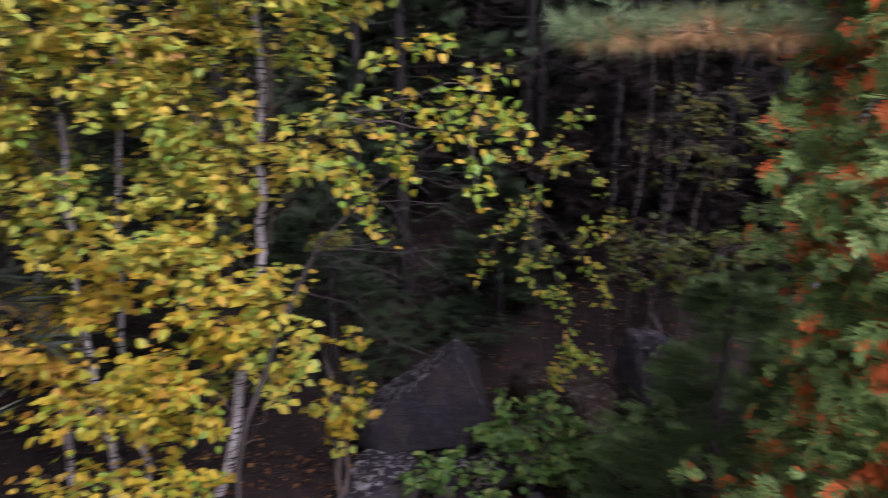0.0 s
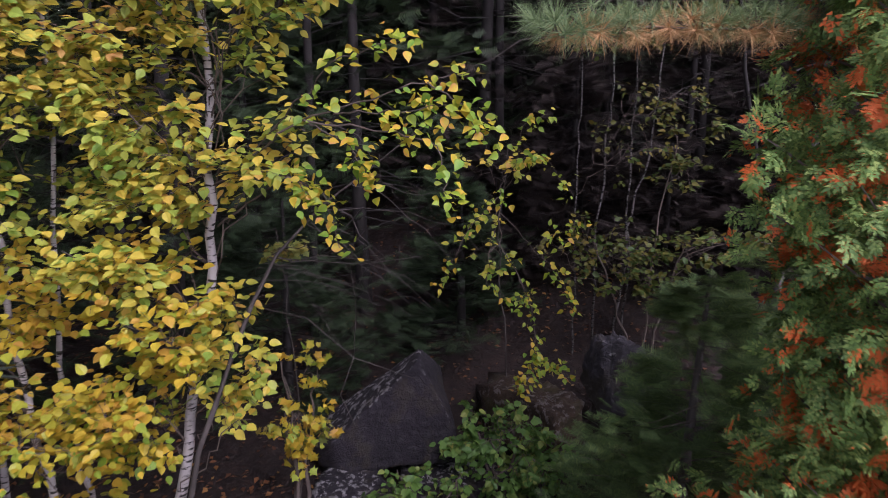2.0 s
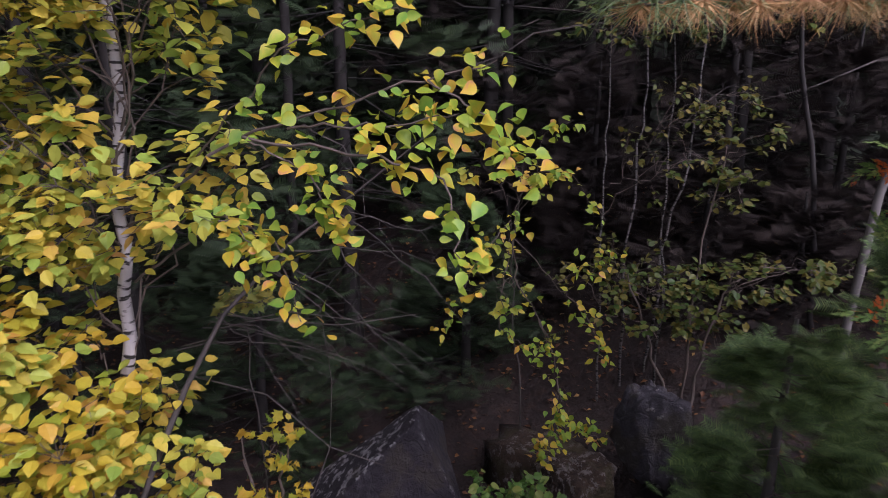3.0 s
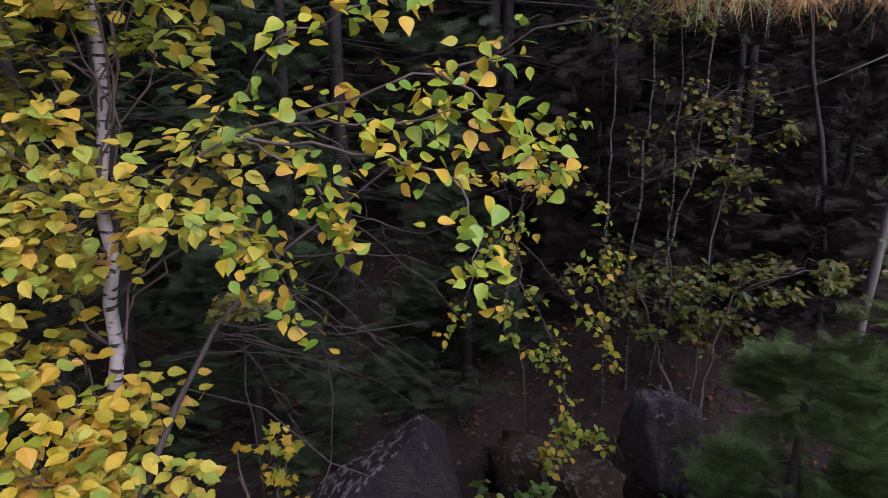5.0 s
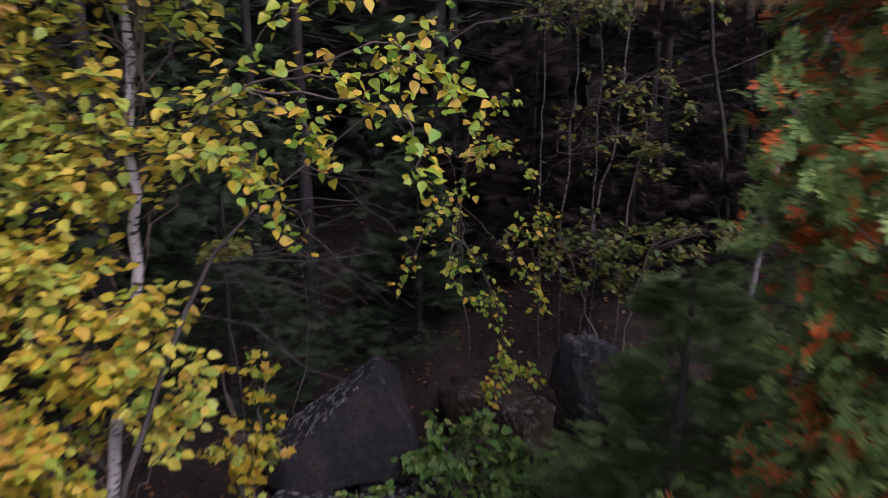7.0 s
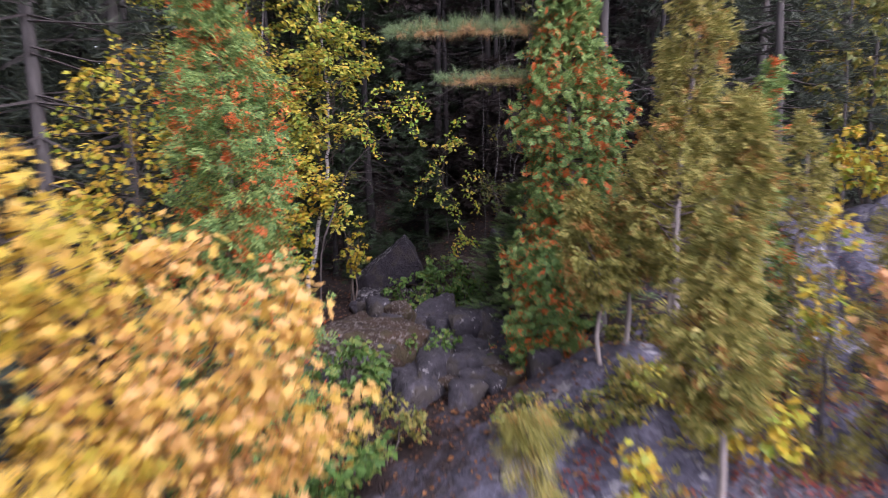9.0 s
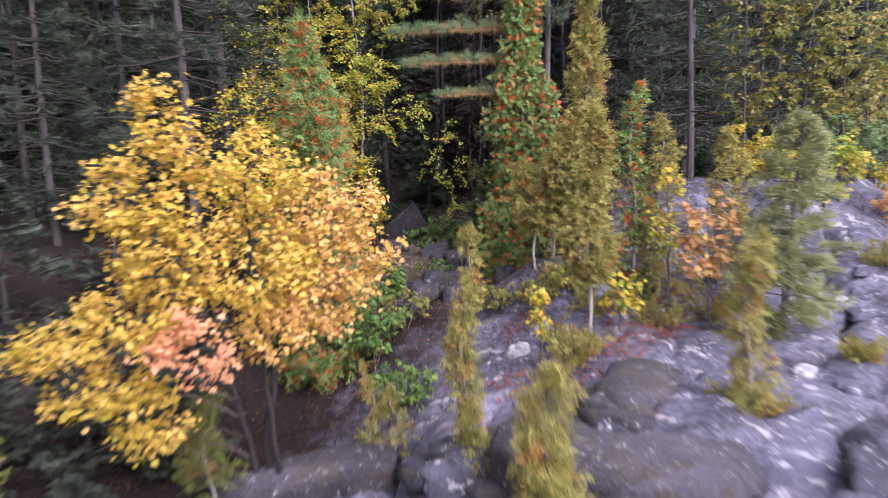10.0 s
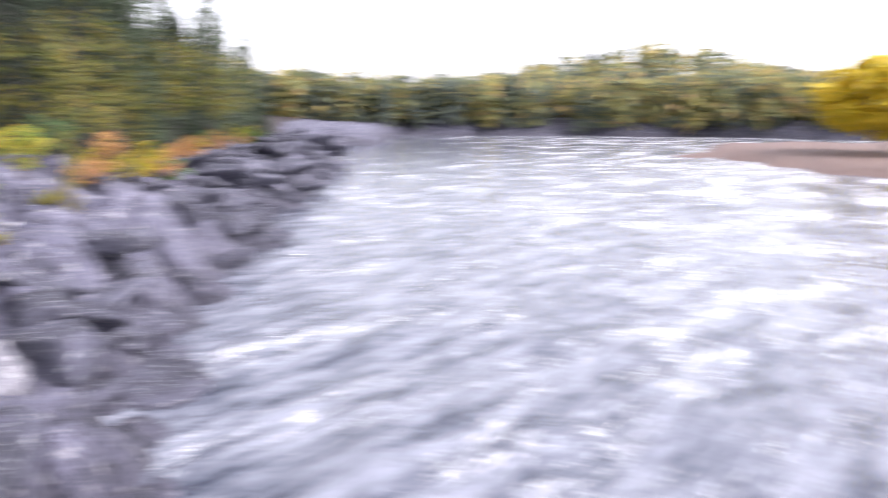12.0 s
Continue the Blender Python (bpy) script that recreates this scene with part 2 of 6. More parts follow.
m_pine_soft = leaf_material("soft_pine_needle", [(0.0, (0.22, 0.26, 0.11)), (0.6, (0.36, 0.40, 0.18)), (1.0, (0.48, 0.50, 0.25))], thin=0.15, gloss=0.5)
m_pine_brown = leaf_material("dead_pine_needle", [(0.0, (0.46, 0.25, 0.11)), (0.6, (0.66, 0.40, 0.20)), (1.0, (0.56, 0.38, 0.18))], thin=0.1, gloss=0.6)
m_spruce = leaf_material("spruce_needle", [(0.0, (0.036, 0.052, 0.040)), (0.6, (0.075, 0.098, 0.070)), (1.0, (0.14, 0.165, 0.11))], thin=0.08, gloss=0.6)
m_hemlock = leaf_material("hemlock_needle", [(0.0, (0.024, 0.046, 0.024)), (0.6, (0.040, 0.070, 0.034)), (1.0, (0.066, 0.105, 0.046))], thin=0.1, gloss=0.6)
# dead twigs, nearly black: the wood's shade is put into this brown
m_shaded_bough = leaf_material("shaded_dead_hemlock", [(0.0, (0.016, 0.012, 0.013)), (0.6, (0.034, 0.025, 0.024)), (1.0, (0.055, 0.042, 0.034))], thin=0.05, gloss=0.8)
m_fir = leaf_material("fir_needle", [(0.0, (0.07, 0.13, 0.05)), (0.6, (0.135, 0.23, 0.08)), (1.0, (0.27, 0.37, 0.13))], thin=0.2, gloss=0.55)
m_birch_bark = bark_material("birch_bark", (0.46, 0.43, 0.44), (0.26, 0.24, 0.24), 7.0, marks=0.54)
# white birch bark darkened in its colour for saplings standing in shade
m_shaded_birch_bark = bark_material("shaded_birch_bark", (0.13, 0.117, 0.117), (0.022, 0.02, 0.02), 12.0, marks=0.50)
m_bark = bark_material("grey_bark", (0.11, 0.10, 0.098), (0.04, 0.035, 0.034))
m_pale_bark = bark_material("cedar_bark", (0.36, 0.32, 0.31), (0.16, 0.13, 0.12), 12.0)
m_twig = bark_material("twig_bark", (0.13, 0.10, 0.09), (0.05, 0.04, 0.035), 20.0)
m_stick = bark_material("dry_stick", (0.07, 0.058, 0.056), (0.03, 0.026, 0.025), 14.0)
m_dead = bark_material("dead_wood", (0.16, 0.145, 0.145), (0.06, 0.055, 0.055), 10.0)
m_rock = rock_material("shore_granite", (0.048, 0.048, 0.073), (0.225, 0.222, 0.32), (0.70, 0.70, 0.73), 0.57)
m_shore_rock = rock_material("dark_shore_granite", (0.03, 0.03, 0.044), (0.15, 0.148, 0.20), (0.60, 0.60, 0.63), 0.585)
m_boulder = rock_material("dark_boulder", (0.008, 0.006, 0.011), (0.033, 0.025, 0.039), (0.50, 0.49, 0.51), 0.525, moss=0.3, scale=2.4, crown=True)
m_gully_rock = rock_material("gully_granite", (0.026, 0.024, 0.032), (0.14, 0.128, 0.158), (0.50, 0.49, 0.50), 0.60, moss=0.5, scale=1.6)
m_pale_rock = rock_material("pale_granite", (0.075, 0.072, 0.09), (0.33, 0.32, 0.36), (0.72, 0.72, 0.72), 0.55)
m_white_rock = rock_material("white_crusted_granite", (0.30, 0.29, 0.31), (0.62, 0.61, 0.62), (0.80, 0.80, 0.80), 0.5)
m_moss_rock = rock_material("mossy_stone", (0.030, 0.018, 0.014), (0.13, 0.078, 0.048), (0.34, 0.31, 0.30), 0.53, moss=0.85, scale=2.5)
# darker copy of the grey bark, with the wood's shade put into its colour
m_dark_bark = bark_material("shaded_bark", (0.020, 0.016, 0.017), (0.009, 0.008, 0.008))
m_litter_leaf = leaf_material("fallen_leaf", [(0.0, (0.06, 0.03, 0.02)), (0.55, (0.16, 0.07, 0.035)), (0.88, (0.30, 0.14, 0.05)), (1.0, (0.5, 0.32, 0.12))], thin=0.1)
m_red_leaf = leaf_material("red_shrub_leaf", [(0.0, (0.42, 0.05, 0.05)), (1.0, (0.66, 0.12, 0.09))])
m_red_herb = leaf_material("red_heath_leaf", [(0.0, (0.22, 0.05, 0.05)), (0.6, (0.34, 0.10, 0.08)), (1.0, (0.30, 0.20, 0.08))])


def ground_material():
    """Leaf mould under the trees, bare granite along the shore, sand and gravel far off."""
    m, nt, bsdf, out = material("forest_floor_and_rock")
    tc = nt.nodes.new("ShaderNodeTexCoord")
    xyz = nt.nodes.new("ShaderNodeSeparateXYZ")
    nt.links.new(tc.outputs["Object"], xyz.inputs[0])
    a, b, c = noise_node(nt, 0.9, 6.0, 0.62), noise_node(nt, 12.0, 6.0, 0.7), noise_node(nt, 90.0, 2.0)
    e = noise_node(nt, 4.2, 6.0, 0.65)
    rk = ramp_node(nt, [(0.38, (0.032, 0.031, 0.046)), (0.46, (0.090, 0.088, 0.125)), (0.54, (0.165, 0.16, 0.22)), (0.66, (0.32, 0.31, 0.39))])
    nt.links.new(math_node(nt, "ADD", math_node(nt, "MULTIPLY", a.outputs["Fac"], 0.55), math_node(nt, "MULTIPLY", b.outputs["Fac"], 0.45)), rk.inputs["Fac"])
    lich = ramp_node(nt, [(0.585, (0, 0, 0)), (0.62, (1, 1, 1))])
    nt.links.new(e.outputs["Fac"], lich.inputs["Fac"])
    rock = mix_node(nt, math_node(nt, "MULTIPLY", lich.outputs["Color"], 0.6), rk.outputs["Color"], (0.60, 0.59, 0.61))
    cr = cracks(nt, 1.9)
    rock = mix_node(nt, math_node(nt, "SUBTRACT", 0.5, math_node(nt, "MULTIPLY", cr, 0.5)), rock, (0.02, 0.018, 0.02))
    # how far inland: wet rock, bare rock, then soil
    inland = math_node(nt, "MULTIPLY", math_node(nt, "SUBTRACT", 11.0, math_node(nt, "SUBTRACT", xyz.outputs["X"], xyz.outputs["Y"])), 0.7071)
    shore = nt.nodes.new("ShaderNodeMapRange")
    shore.inputs["From Min"].default_value, shore.inputs["From Max"].default_value = 3.8, 1.8
    nt.links.new(inland, shore.inputs["Value"])
    wet = nt.nodes.new("ShaderNodeMapRange")
    wet.inputs["From Min"].default_value, wet.inputs["From Max"].default_value = 1.7, 0.5
    nt.links.new(math_node(nt, "ADD", xyz.outputs["Z"], math_node(nt, "MULTIPLY", a.outputs["Fac"], 0.5)), wet.inputs["Value"])
    rock = mix_node(nt, math_node(nt, "MULTIPLY", math_node(nt, "MULTIPLY", wet.outputs[0], shore.outputs[0]), 0.8), rock, (0.35, 0.34, 0.36), "MULTIPLY")
    gravel = nt.nodes.new("ShaderNodeVectorMath")
    gravel.operation = "DISTANCE"
    nt.links.new(tc.outputs["Object"], gravel.inputs[0])
    gravel.inputs[1].default_value = (74, -4, 0)
    sand = nt.nodes.new("ShaderNodeMapRange")
    sand.inputs["From Min"].default_value, sand.inputs["From Max"].default_value = 34.0, 29.0
    nt.links.new(gravel.outputs["Value"], sand.inputs["Value"])
    rock = mix_node(nt, sand.outputs[0], rock, mix_node(nt, b.outputs["Fac"], (0.13, 0.08, 0.07), (0.28, 0.20, 0.165)))
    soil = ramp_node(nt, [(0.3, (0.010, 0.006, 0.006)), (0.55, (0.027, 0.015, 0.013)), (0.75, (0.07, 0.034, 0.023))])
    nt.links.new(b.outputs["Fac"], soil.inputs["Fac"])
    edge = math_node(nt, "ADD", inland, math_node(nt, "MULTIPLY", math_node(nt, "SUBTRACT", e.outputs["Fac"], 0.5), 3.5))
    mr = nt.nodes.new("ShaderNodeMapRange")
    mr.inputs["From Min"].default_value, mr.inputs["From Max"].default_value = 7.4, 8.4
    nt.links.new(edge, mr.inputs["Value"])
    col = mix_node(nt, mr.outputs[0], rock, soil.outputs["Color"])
    col = mix_node(nt, math_node(nt, "MULTIPLY", c.outputs["Fac"], 0.5), col, (0.4, 0.38, 0.38), "MULTIPLY")
    nt.links.new(col, bsdf.inputs["Base Color"])
    bsdf.inputs["Roughness"].default_value = 0.8
    relief = math_node(nt, "ADD", math_node(nt, "MULTIPLY", e.outputs["Fac"], 1.3), math_node(nt, "MULTIPLY", cr, 0.22))
    bump_into(nt, bsdf, math_node(nt, "ADD", relief, math_node(nt, "ADD", b.outputs["Fac"], math_node(nt, "MULTIPLY", c.outputs["Fac"], 0.25))), 0.75, 0.06)
    return m


def water_material():
    """Dark, sky-reflecting river with broken foam, whitened farther out in place of the sky's glare."""
    m, nt, bsdf, out = material("river_water")
    tc = nt.nodes.new("ShaderNodeTexCoord")
    xyz = nt.nodes.new("ShaderNodeSeparateXYZ")
    nt.links.new(tc.outputs["Object"], xyz.inputs[0])
    off = math_node(nt, "MULTIPLY", math_node(nt, "SUBTRACT", math_node(nt, "SUBTRACT", xyz.outputs["X"], xyz.outputs["Y"]), 11.0), 0.7071)
    # fast: extra white with distance offshore, standing for sky glare, not for current
    fast = nt.nodes.new("ShaderNodeMapRange")
    fast.inputs["From Min"].default_value, fast.inputs["From Max"].default_value = 2.0, 26.0
    fast.inputs["To Max"].default_value = 0.06
    nt.links.new(off, fast.inputs["Value"])
    a = noise_node(nt, 0.32, 6.0, 0.62, stretch=((0.6, 1.4, 1), 50))
    b = noise_node(nt, 3.0, 10.0, 0.84, stretch=((0.5, 1.7, 1), 45))
    c = noise_node(nt, 0.9, 6.0, 0.7, stretch=((0.5, 1.7, 1), 45))
    deep = ramp_node(nt, [(0.38, (0.028, 0.034, 0.056)), (0.62, (0.24, 0.25, 0.295))])
    nt.links.new(c.outputs["Fac"], deep.inputs["Fac"])
    mixed = math_node(nt, "ADD", math_node(nt, "MULTIPLY", a.outputs["Fac"], 0.4), math_node(nt, "MULTIPLY", b.outputs["Fac"], 0.6))
    foam = ramp_node(nt, [(0.53, (0, 0, 0)), (0.575, (0.22, 0.22, 0.22)), (0.64, (1, 1, 1))])
    nt.links.new(math_node(nt, "ADD", mixed, fast.outputs[0]), foam.inputs["Fac"])
    col = mix_node(nt, foam.outputs["Color"], deep.outputs["Color"], (0.86, 0.86, 0.86))
    nt.links.new(col, bsdf.inputs["Base Color"])
    nt.links.new(math_node(nt, "ADD", math_node(nt, "MULTIPLY", foam.outputs["Color"], 0.4), 0.05), bsdf.inputs["Roughness"])
    bsdf.inputs["IOR"].default_value = 1.33
    bump_into(nt, bsdf, math_node(nt, "ADD", b.outputs["Fac"], c.outputs["Fac"]), 0.16, 0.10)
    return m


m_ground, m_water = ground_material(), water_material()

# ---- mesh tools ----
class Geo:
    """Gathers vertices and triangles."""

    def __init__(self):
        self.v, self.f, self.n = [], [], 0

    def add(self, v, f):
        v, f = np.asarray(v, float).reshape(-1, 3), np.asarray(f, np.int64).reshape(-1, 3)
        self.v.append(v)
        self.f.append(f + self.n)
        self.n += len(v)

    def mesh(self, name, smooth=False):
        me = bpy.data.meshes.new(name)
        if self.v:
            v, f = np.concatenate(self.v), np.concatenate(self.f)
            me.vertices.add(len(v))
            me.vertices.foreach_set("co", v.ravel().astype(np.float32))
            me.loops.add(3 * len(f))
            me.loops.foreach_set("vertex_index", f.ravel().astype(np.int32))
            me.polygons.add(len(f))
            me.polygons.foreach_set("loop_start", np.arange(0, 3 * len(f), 3, dtype=np.int32))
            me.polygons.foreach_set("use_smooth", np.full(len(f), smooth))
            me.update(calc_edges=True)
            me.validate()
        return me


def part(name, geo, mat, parent=None, label="", smooth=False, kind=""):
    me = geo.mesh(name, smooth)
    me.materials.append(mat)
    ob = new(name, me)
    ob.parent = parent
    return tagged(ob, label=label, kind=kind)


def thing(name, at, label, category, group="", turn=0.0, size=1.0):
    ob = new(name)
    ob.matrix_basis = pose(*at, 0, 0, turn) @ Matrix.Diagonal((size, size, size, 1))
    ob.empty_display_size = 0.2
    return tagged(ob, label, category, group)


def unit(a):
    a = np.asarray(a, float)
    return a / np.maximum(np.linalg.norm(a, axis=-1, keepdims=True), 1e-9)


def tube(geo, pts, radii, sides=6):
    """A tapered, bent stem through the points."""
    pts, radii = np.asarray(pts, float), np.asarray(radii, float)
    t = unit(np.gradient(pts, axis=0))
    ref = np.where(np.abs(t[:, 2:3]) > 0.9, [[1.0, 0, 0]], [[0, 0, 1.0]])
    u = unit(np.cross(t, ref))
    w = np.cross(t, u)
    a = np.linspace(0, 2 * np.pi, sides, endpoint=False)
    ring = pts[:, None] + radii[:, None, None] * (np.cos(a)[None, :, None] * u[:, None] + np.sin(a)[None, :, None] * w[:, None])
    n = len(pts)
    i, j = np.meshgrid(np.arange(n - 1), np.arange(sides), indexing="ij")
    p, q = (i * sides + j).ravel(), (i * sides + (j + 1) % sides).ravel()
    geo.add(ring.reshape(-1, 3), np.concatenate([np.stack([p, q, q + sides], 1), np.stack([p, q + sides, p + sides], 1)]))


def bent(a, b, sag, k, rng, wobble=0.0):
    """k points from a to b along a bow that rises (or, below zero, hangs) by sag."""
    a, b = np.asarray(a, float), np.asarray(b, float)
    s = np.linspace(0, 1, k)[:, None]
    p = a + (b - a) * s + np.array([0, 0, 1.0]) * sag * 4 * s * (1 - s)
    if wobble:
        p[1:-1] += rng.normal(0, wobble, (k - 2, 3))
    return p


def scatter(geo, shape, pos, ahead, up, size):
    """Many copies of a small shape (vertices, triangles), each turned so that x is ahead and z is up."""
    sv, sf = shape
    pos, x = np.asarray(pos, float), unit(ahead)
    y = unit(np.cross(up, x) + 1e-6)
    z = np.cross(x, y)
    size = np.broadcast_to(np.asarray(size, float), (len(pos),))[:, None, None]
    v = pos[:, None] + size * (sv[None, :, :1] * x[:, None] + sv[None, :, 1:2] * y[:, None] + sv[None, :, 2:] * z[:, None])
    f = sf[None] + (np.arange(len(pos)) * len(sv))[:, None, None]
    geo.add(v.reshape(-1, 3), f.reshape(-1, 3))


def shape_birch_leaf():
    v = [(0, 0, 0), (0.14, 0.27, 0.05), (0.30, 0, -0.02), (0.14, -0.27, 0.05), (0.42, 0.38, 0.04), (0.42, -0.38, 0.04), (0.72, 0.24, 0.0), (0.66, 0, -0.05), (0.72, -0.24, 0.0), (1, 0, -0.12)]
    return np.array(v), np.array([(0, 2, 1), (0, 3, 2), (1, 2, 4), (3, 5, 2), (2, 7, 4), (2, 5, 7), (4, 7, 6), (5, 8, 7), (6, 7, 9), (7, 8, 9)])


def shape_fine_leaf():
    """An oval leaf with a drawn-out tip, folded along its rib and curled."""
    half = [(0.0, 0.0), (0.10, 0.19), (0.26, 0.32), (0.44, 0.33), (0.62, 0.25), (0.78, 0.13), (0.9, 0.05), (1.0, 0.0)]
    v = [(x, 0, -0.10 * x * x) for x, _ in half]
    for sg in (1, -1):
        v += [(x, sg * y, 0.22 * y - 0.12 * x * x) for x, y in half[1:-1]]
    f, n = [], len(half)
    for s, off in ((1, n), (-1, 2 * n - 2)):
        side = [0] + [off + k for k in range(n - 2)] + [n - 1]
        for k in range(n - 1):
            tri = [(k, k + 1, side[k + 1])] + ([(k, side[k + 1], side[k])] if k else [])
            if k == n - 2:
                tri = [(k, k + 1, side[k])]
            f += [t if s > 0 else t[::-1] for t in tri]
    return np.array(v), np.array(f)


def shape_simple_leaf():
    return np.array([(0, 0, 0), (0.42, 0.34, 0.07), (0.45, 0, -0.02), (0.42, -0.34, 0.07), (1, 0, -0.1)]), np.array([(0, 2, 1), (0, 3, 2), (1, 2, 4), (2, 3, 4)])


def shape_maple_leaf():
    out = [(0, 0), (0.12, 0.30), (0.02, 0.52), (0.34, 0.36), (0.46, 0.62), (0.62, 0.26), (1.0, 0.0)]
    out += [(x, -y) for x, y in out[-2:0:-1]]
    v = [(0.42, 0, -0.04)] + [(x, y, 0.06 * abs(y) - 0.10 * x * x) for x, y in out]
    n = len(out)
    return np.array(v), np.array([(0, 1 + (k + 1) % n, 1 + k) for k in range(n)])


def shape_spray(lobes):
    """A flat fan of scale leaves, as cedars bear."""
    v, f = [], []
    for k in range(lobes):
        s = k / max(lobes - 1, 1)
        side = 0 if k == lobes - 1 else (1 if k % 2 else -1)
        x0, ln, a = 0.05 + 0.55 * s, 0.52 - 0.22 * s + (0.12 if side == 0 else 0), side * (0.85 - 0.35 * s)
        ca, sa, w = math.cos(a), math.sin(a), 0.075 if lobes > 4 else 0.13
        for lx, ly, lz in ((0, 0, 0), (0.55 * ln, w, 0.02), (ln, 0, -0.05), (0.5 * ln, -w, 0.02)):
            v.append((x0 + lx * ca - ly * sa, lx * sa + ly * ca, lz + 0.04 * (k % 3)))
        f += [(4 * k, 4 * k + 1, 4 * k + 2), (4 * k, 4 * k + 2, 4 * k + 3)]
    return np.array(v), np.array(f)


def shape_scale_fan(arms, scales, long=0.22, half=0.048):
    """A cedar's flat spray: arms that fork off a rib, each fringed with small blunt scales."""
    v, f = [], []

    def lobe(x, y, a, ln, w, z):
        n, ca, sa = len(v), math.cos(a), math.sin(a)
        for lx, ly, lz in ((0, -w, 0), (0.1 * ln, w, 0.012), (ln, 0, -0.02)):
            v.append((x + lx * ca - ly * sa, y + lx * sa + ly * ca, z + lz))
        f.append((n, n + 1, n + 2))

    for k in range(arms):
        s = k / (arms - 1)
        side = 0 if k == arms - 1 else (1 if k % 2 else -1)
        a, reach = side * (0.95 - 0.45 * s), 0.50 - 0.14 * s
        x0, z0 = 0.08 + 0.50 * s, 0.03 * (k % 3)
        for j in range(scales):
            u = (j + 0.6) / scales
            turn = 0 if j == scales - 1 else (0.6 if j % 2 else -0.6)
            lobe(x0 + u * reach * math.cos(a) * 0.8, u * reach * math.sin(a) * 0.8, a + turn, long, half, z0 - 0.05 * u * u)
    return np.array(v), np.array(f)


def shape_pompom(needles, width, seed):
    """A pine's brush: long thin needles spreading all round the end of a shoot along x."""
    rng = np.random.default_rng(seed)
    v, f = [], []
    for k in range(needles):
        a, tilt = rng.uniform(0, 2 * math.pi), rng.uniform(0.25, 1.75)
        d = np.array([math.cos(tilt), math.sin(tilt) * math.cos(a), math.sin(tilt) * math.sin(a)])
        w = unit(np.cross(d, rng.normal(size=3))) * width
        b, tip = np.array([rng.uniform(-0.25, 0.1), 0, 0]), d * rng.uniform(0.75, 1.0)
        v += [b - w, b + w, b + tip + [0, 0, -0.06]]
        f.append((3 * k, 3 * k + 1, 3 * k + 2))
    return np.array(v), np.array(f)


def shape_tuft(needles, width, spread, seed):
    """A brush of needles round a shoot that points along x."""
    rng = np.random.default_rng(seed)
    v, f = [], []
    for k in range(needles):
        a, tilt = rng.uniform(0, 2 * math.pi), rng.uniform(0.15, spread)
        d = np.array([math.cos(tilt), math.sin(tilt) * math.cos(a), math.sin(tilt) * math.sin(a)])
        s = unit(np.cross(d, rng.normal(size=3))) * width
        b = np.array([rng.uniform(0, 0.35), 0, 0])
        v += [b - s, b + s, b + d * rng.uniform(0.65, 1.0) + np.array([0, 0, -0.05])]
        f.append((3 * k, 3 * k + 1, 3 * k + 2))
    return np.array(v), np.array(f)


def shape_flat_twig(pairs, width):
    """A flat shoot of fir or hemlock: needles in two rows."""
    v, f = [], []
    for k in range(pairs):
        x = 0.08 + 0.85 * k / pairs
        ln = 0.34 * (1 - 0.65 * abs(x - 0.35))
        for side in (1, -1):
            n = len(v)
            v += [(x, 0, 0), (x + width, 0, 0.0), (x + 0.6 * ln, side * ln, -0.03)]
            f.append((n, n + 1, n + 2))
    n = len(v)
    v += [(0, -0.012, 0), (0, 0.012, 0), (1, 0, -0.04)]
    f.append((n, n + 1, n + 2))
    return np.array(v), np.array(f)


FINE, BIRCH, SIMPLE, MAPLE = shape_fine_leaf(), shape_birch_leaf(), shape_simple_leaf(), shape_maple_leaf()
FAN, FAN_MID = shape_scale_fan(7, 5, 0.165, 0.05), shape_scale_fan(5, 3)
SPRAY, SPRAY_MID, SPRAY_FAR = shape_spray(8), shape_spray(6), shape_spray(4)
POMPOM = shape_pompom(64, 0.011, 5)
TUFT_FAR, TUFT_DIM = shape_tuft(9, 0.036, 1.15, 4), shape_tuft(6, 0.075, 1.1, 6)
TWIG, TWIG_MID, TWIG_FAR = shape_flat_twig(13, 0.045), shape_flat_twig(9, 0.06), shape_flat_twig(6, 0.11)

# ---- the lie of the land ----
def hash2(i, j, seed):
    h = np.sin(i * 127.1 + j * 311.7 + seed * 74.7) * 43758.5453
    return h - np.floor(h)


def soft_noise(x, y, seed=0):
    i, j = np.floor(x), np.floor(y)
    u, v = x - i, y - j
    u, v = u * u * (3 - 2 * u), v * v * (3 - 2 * v)
    a = hash2(i, j, seed) * (1 - u) + hash2(i + 1, j, seed) * u
    b = hash2(i, j + 1, seed) * (1 - u) + hash2(i + 1, j + 1, seed) * u
    return a * (1 - v) + b * v - 0.5


def rough(x, y, seed=0, octaves=4):
    return sum(soft_noise(x * 2**k, y * 2**k, seed + k) / 1.9**k for k in range(octaves))


def step(a, b, x):
    s = np.clip((x - a) / (b - a), 0, 1)
    return s * s * (3 - 2 * s)


